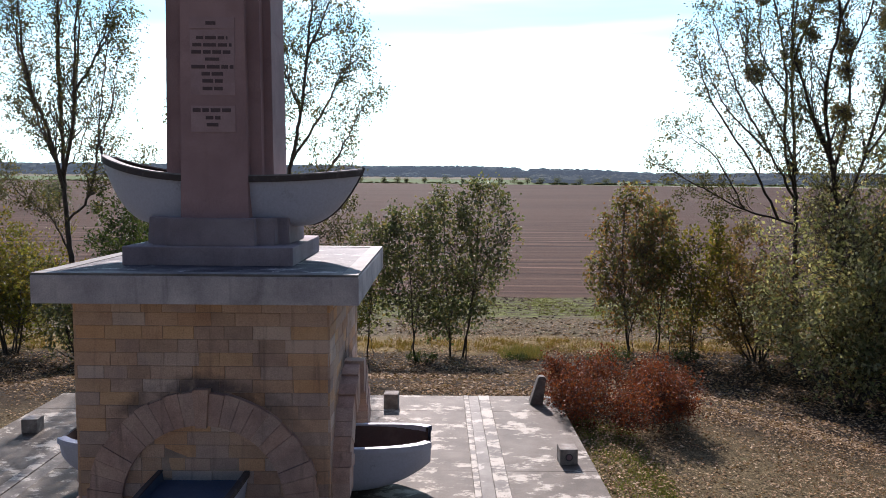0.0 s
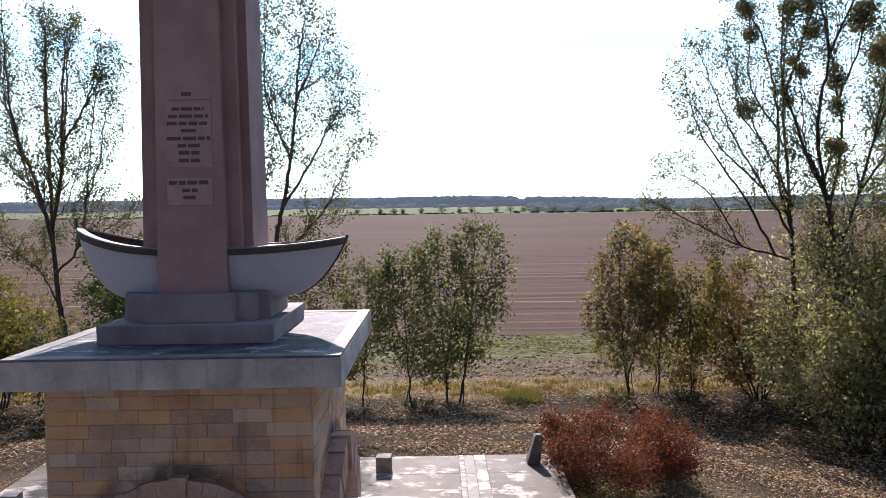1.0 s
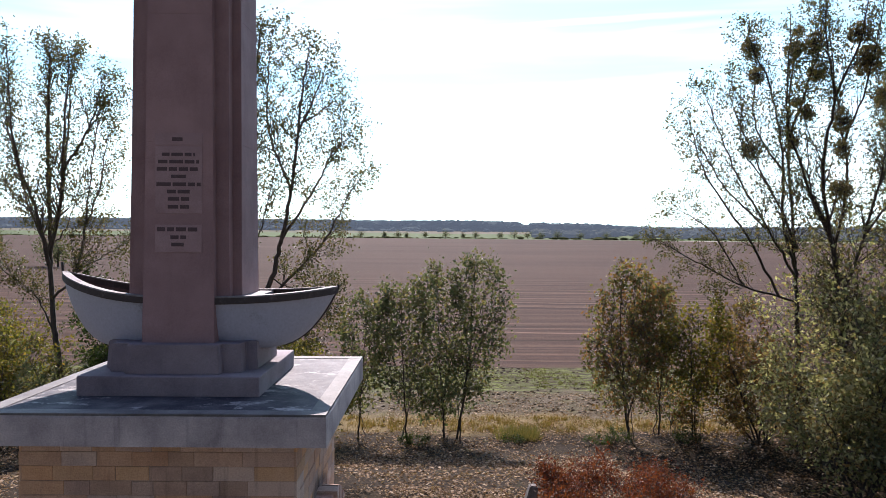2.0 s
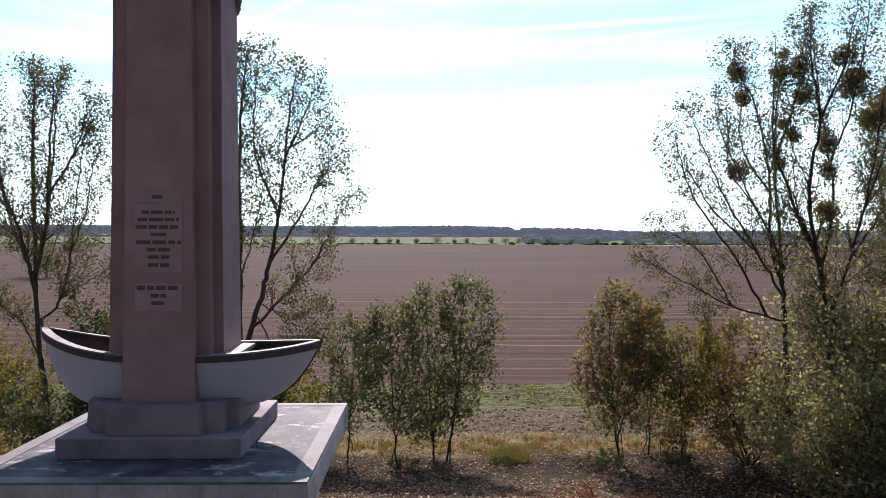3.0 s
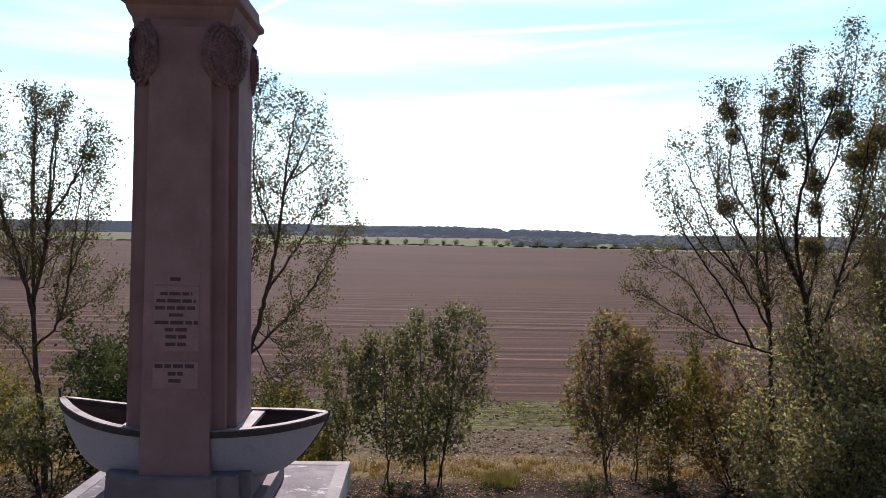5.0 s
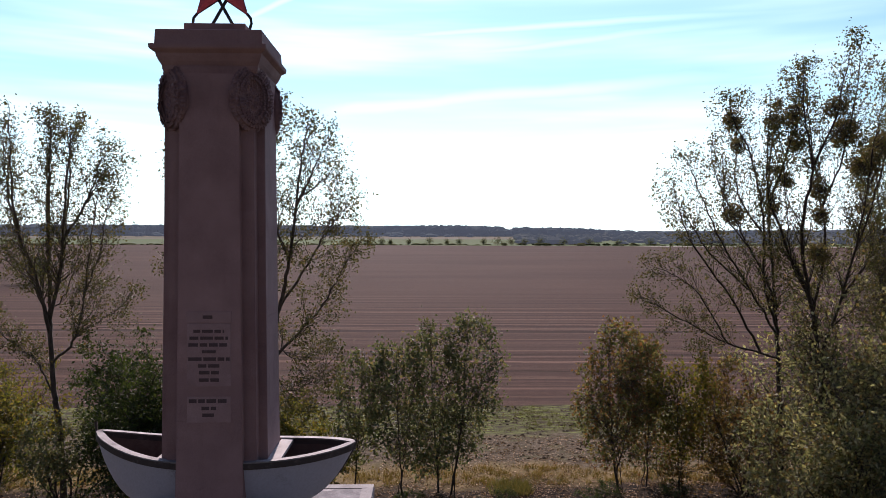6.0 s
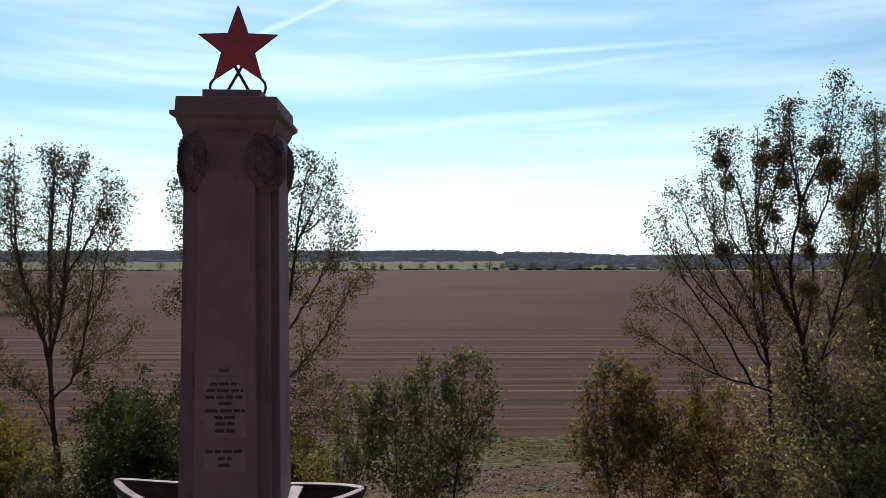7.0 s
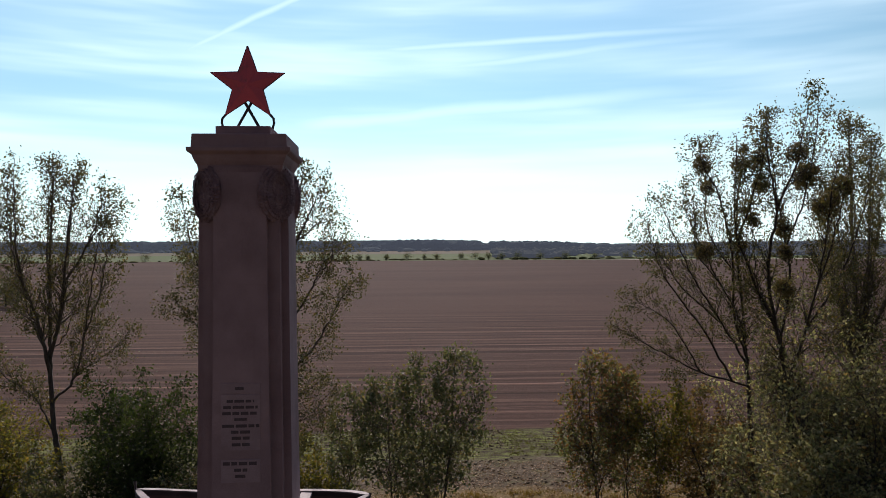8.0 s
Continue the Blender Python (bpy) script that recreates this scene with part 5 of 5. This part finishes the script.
# ---- the distance ----
def build_distance():
    rng = np.random.default_rng(91)
    spots = []
    for i in range(3400):
        x, y = rng.uniform(-1100, 1500), rng.uniform(930, 1000)
        foot = land(x, 930) - 1.5
        h = float(np.interp(x, SKYLINE_X, SKYLINE_Z)) - foot + 0.7 * noise.noise((x * 0.03, 1.0, 0.0)) - rng.uniform(0.0, 1.3)
        spots.append((x, y, foot, h, rng.uniform(9, 24)))
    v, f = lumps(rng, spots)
    tagged(mesh_object("backdrop", v, f, M_BACKDROP), "belt of woodland on the horizon, blue-grey with painted haze", "woods", kind="structure")
    # a nearer copse and hedges on the eastern half
    spots = []
    for i in range(900):
        x, y = rng.uniform(62, 420), rng.uniform(500, 820)
        if noise.noise((x * 0.035, y * 0.012, 5.0)) < -0.22:
            continue
        spots.append((x * y / 482, y, land(x, y) - 0.2, rng.uniform(2.5, 6.5), rng.uniform(4, 12)))
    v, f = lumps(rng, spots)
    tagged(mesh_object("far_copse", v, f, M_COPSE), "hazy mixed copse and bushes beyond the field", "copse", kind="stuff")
    spots = []
    for i in range(150):
        x, y = rng.uniform(-800, 60), rng.uniform(860, 915)
        spots.append((x, y, land(x, y) - 0.2, rng.uniform(2.0, 6.0), rng.uniform(6, 16)))
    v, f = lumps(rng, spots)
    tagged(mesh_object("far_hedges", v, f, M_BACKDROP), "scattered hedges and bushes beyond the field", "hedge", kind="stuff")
    spots = []
    for _ in range(420):
        x, y = rng.uniform(-560, 430), rng.uniform(476, 494)
        spots.append((x, y, land(x, y) - 0.1, rng.uniform(0.3, 1.2) * (1.5 if x > 55 else 1.0), rng.uniform(2, 7)))
    v, f = lumps(rng, spots)
    tagged(mesh_object("field_edge_scrub", v, f, M_SCRUB), "low scrub along the far field edge", "scrub", kind="stuff")


def far_tree(rng, x, y, h, w):
    ob = thing("far_tree", "small round tree at far field edge", "tree", "trees on the far field edge", at=(x, y, land(x, y)))
    v, f = tubes([[(np.array((0.0, 0.0, -0.2)), 0.22), (np.array((0.0, 0.0, h * 0.6)), 0.10)]], 5)
    mesh_object("trunk", v, f, M_BARK_D, ob)
    at = rng.normal(size=(700, 3)) * (0.24 * w, 0.2 * w, 0.23 * h) + (0, 0, 0.50 * h)
    at += 0.10 * w * np.array([noise.noise_vector(tuple(q * 1.3)) for q in at])
    v, f = leaf_arrays(rng, at[at[:, 2] > 0.06 * h], 0.36, 0.1, 0.9)
    mesh_object("crown", v, f, M_FAR, ob)


clods()
build_distance()
rng = np.random.default_rng(93)
for x, h, w in ((-32.7, 4.2, 3.2), (-23.5, 4.8, 4.4), (-18.1, 3.6, 3.0), (-6.0, 4.4, 4.0), (7.2, 5.6, 5.6), (18.6, 4.0, 3.0), (26.7, 4.6, 4.2), (42.9, 4.8, 4.0), (51.8, 5.6, 6.6), (60.6, 5.0, 5.2),
                (69.5, 4.6, 5.0), (80.0, 5.2, 6.2), (95.0, 4.4, 5.6), (112.0, 4.8, 6.0), (131.0, 3.8, 5.0), (152.0, 4.6, 6.4), (176.0, 4.0, 5.4), (-48.0, 4.6, 5.0), (-62.0, 4.0, 4.4), (-120.0, 5.6, 6.4), (-160.0, 6.0, 7.0)):
    far_tree(rng, x, 482 + rng.uniform(-3, 5), h, w)
for x, y, h, w in ((-78, 128, 8.0, 7), (-85, 131, 9.0, 8), (-71.5, 135, 7.0, 6), (-92, 126, 9, 9), (-67.5, 131, 5.5, 5)):
    far_tree(rng, x, y, h, w)


# ---- masonry of the plinth, piece by piece ----
def build_plinth():
    bm = bmesh.new()
    box(bm, (-HALF, -HALF, 0.0), (HALF, HALF, Z_PLINTH))
    core = part("plinth", bm, M_MORTAR, monument, "plinth of coursed sandstone blocks with round arches")
    core.location = (CX, 0.0, 0.0)
    RI, RO, ZA = 1.0, 1.42, 0.42
    rng = random.Random(17)
    courses = 18
    ch = Z_PLINTH / courses

    def face(k):
        return Matrix.Rotation(radians(90 * k), 4, "Z")

    def inside_ring(x, z, pad):
        r = math.hypot(x, max(0.0, z - ZA)) if z > ZA else abs(x)
        return RI - pad < r < RO + 0.05 + pad if z > ZA else RI - pad < abs(x) < RO + pad

    for k in (0, 1, 3):
        m = face(k)
        loose = k == 3
        if loose:
            joined = bmesh.new()
        for c in range(courses):
            z0, z1 = c * ch, (c + 1) * ch
            x = -HALF - 0.014
            edges = [x]
            while x < HALF:
                x += rng.uniform(0.24, 0.56)
                edges.append(x)
            edges[-1] = HALF + 0.014
            if edges[-1] - edges[-2] < 0.16:
                edges.pop(-2)
            for a, b in zip(edges, edges[1:]):
                # the ring of the arch covers what lies wholly behind it
                corners = [(q, w) for q in (a, (a + b) / 2, b) for w in (z0, z1)]
                if all(inside_ring(q, w, 0.0) for q, w in corners):
                    continue
                j = rng.uniform(0.001, 0.0045)
                out = 0.008 + rng.uniform(-0.004, 0.007)
                sink = 0.0
                if all(math.hypot(q, max(0.0, w - ZA)) < RI for q, w in corners):
                    sink = 0.004
                bm2 = joined if loose else bmesh.new()
                box(bm2, (a + j, -HALF - out + sink, z0 + j), (b - j, -HALF + 0.02, z1 - j), 0.0, m)
                if not loose:
                    for v in bm2.verts:
                        v.co += Vector((rng.uniform(-1, 1), rng.uniform(-1, 1), rng.uniform(-1, 1))) * 0.003
                    bmesh.ops.bevel(bm2, geom=bm2.edges[:], offset=0.004, segments=1, affect="EDGES")
                    part("brick", bm2, M_SANDSTONE, core)
        if loose:
            tagged(part("masonry", joined, M_SANDSTONE, core), kind="stuff")
        # arch stones stand proud of the wall, the keystone most
        n = 23
        for i in range(n):
            a0, a1 = math.pi * i / n, math.pi * (i + 1) / n
            key = i == n // 2
            pad = 0.0025
            ro = RO + (0.03 if key else rng.uniform(-0.02, 0.015))
            front = -HALF - (0.13 if key else 0.085 + rng.uniform(-0.012, 0.012)) - (0.15 if k == 1 else 0.0)
            bm2 = bmesh.new()
            ring = []
            for r, angs in ((RI - (0.02 if key else 0.0), (a0, (a0 + a1) / 2, a1)), (ro, (a1, (a0 + a1) / 2, a0))):
                for t, q in enumerate(angs):
                    d = pad / r * (1 if q == a0 else -1 if q == a1 else 0)
                    ring.append((r * math.cos(q + d), ZA + r * math.sin(q + d)))
            f0 = [bm2.verts.new((x, front, z)) for x, z in ring]
            f1 = [bm2.verts.new((x, -HALF - 0.005, z)) for x, z in ring]
            bm2.faces.new(f0)
            for t in range(6):
                bm2.faces.new((f0[t], f1[t], f1[(t + 1) % 6], f0[(t + 1) % 6]))
            bmesh.ops.recalc_face_normals(bm2, faces=bm2.faces)
            bmesh.ops.transform(bm2, matrix=m, verts=bm2.verts)
            part("arch_stone", bm2, M_ARCH, core)
        # jamb stones down to the platform
        for s in (-1, 1):
            for z0, z1 in ((0.0, 0.25), (0.25, ZA)):
                bm2 = bmesh.new()
                lo, hi = sorted((s * (RI + 0.006), s * (RO - 0.01)))
                box(bm2, (lo, -HALF - 0.12, z0 + 0.006), (hi, -HALF - 0.004, z1 - 0.006), 0.01, m)
                part("arch_stone", bm2, M_ARCH, core)


build_plinth()
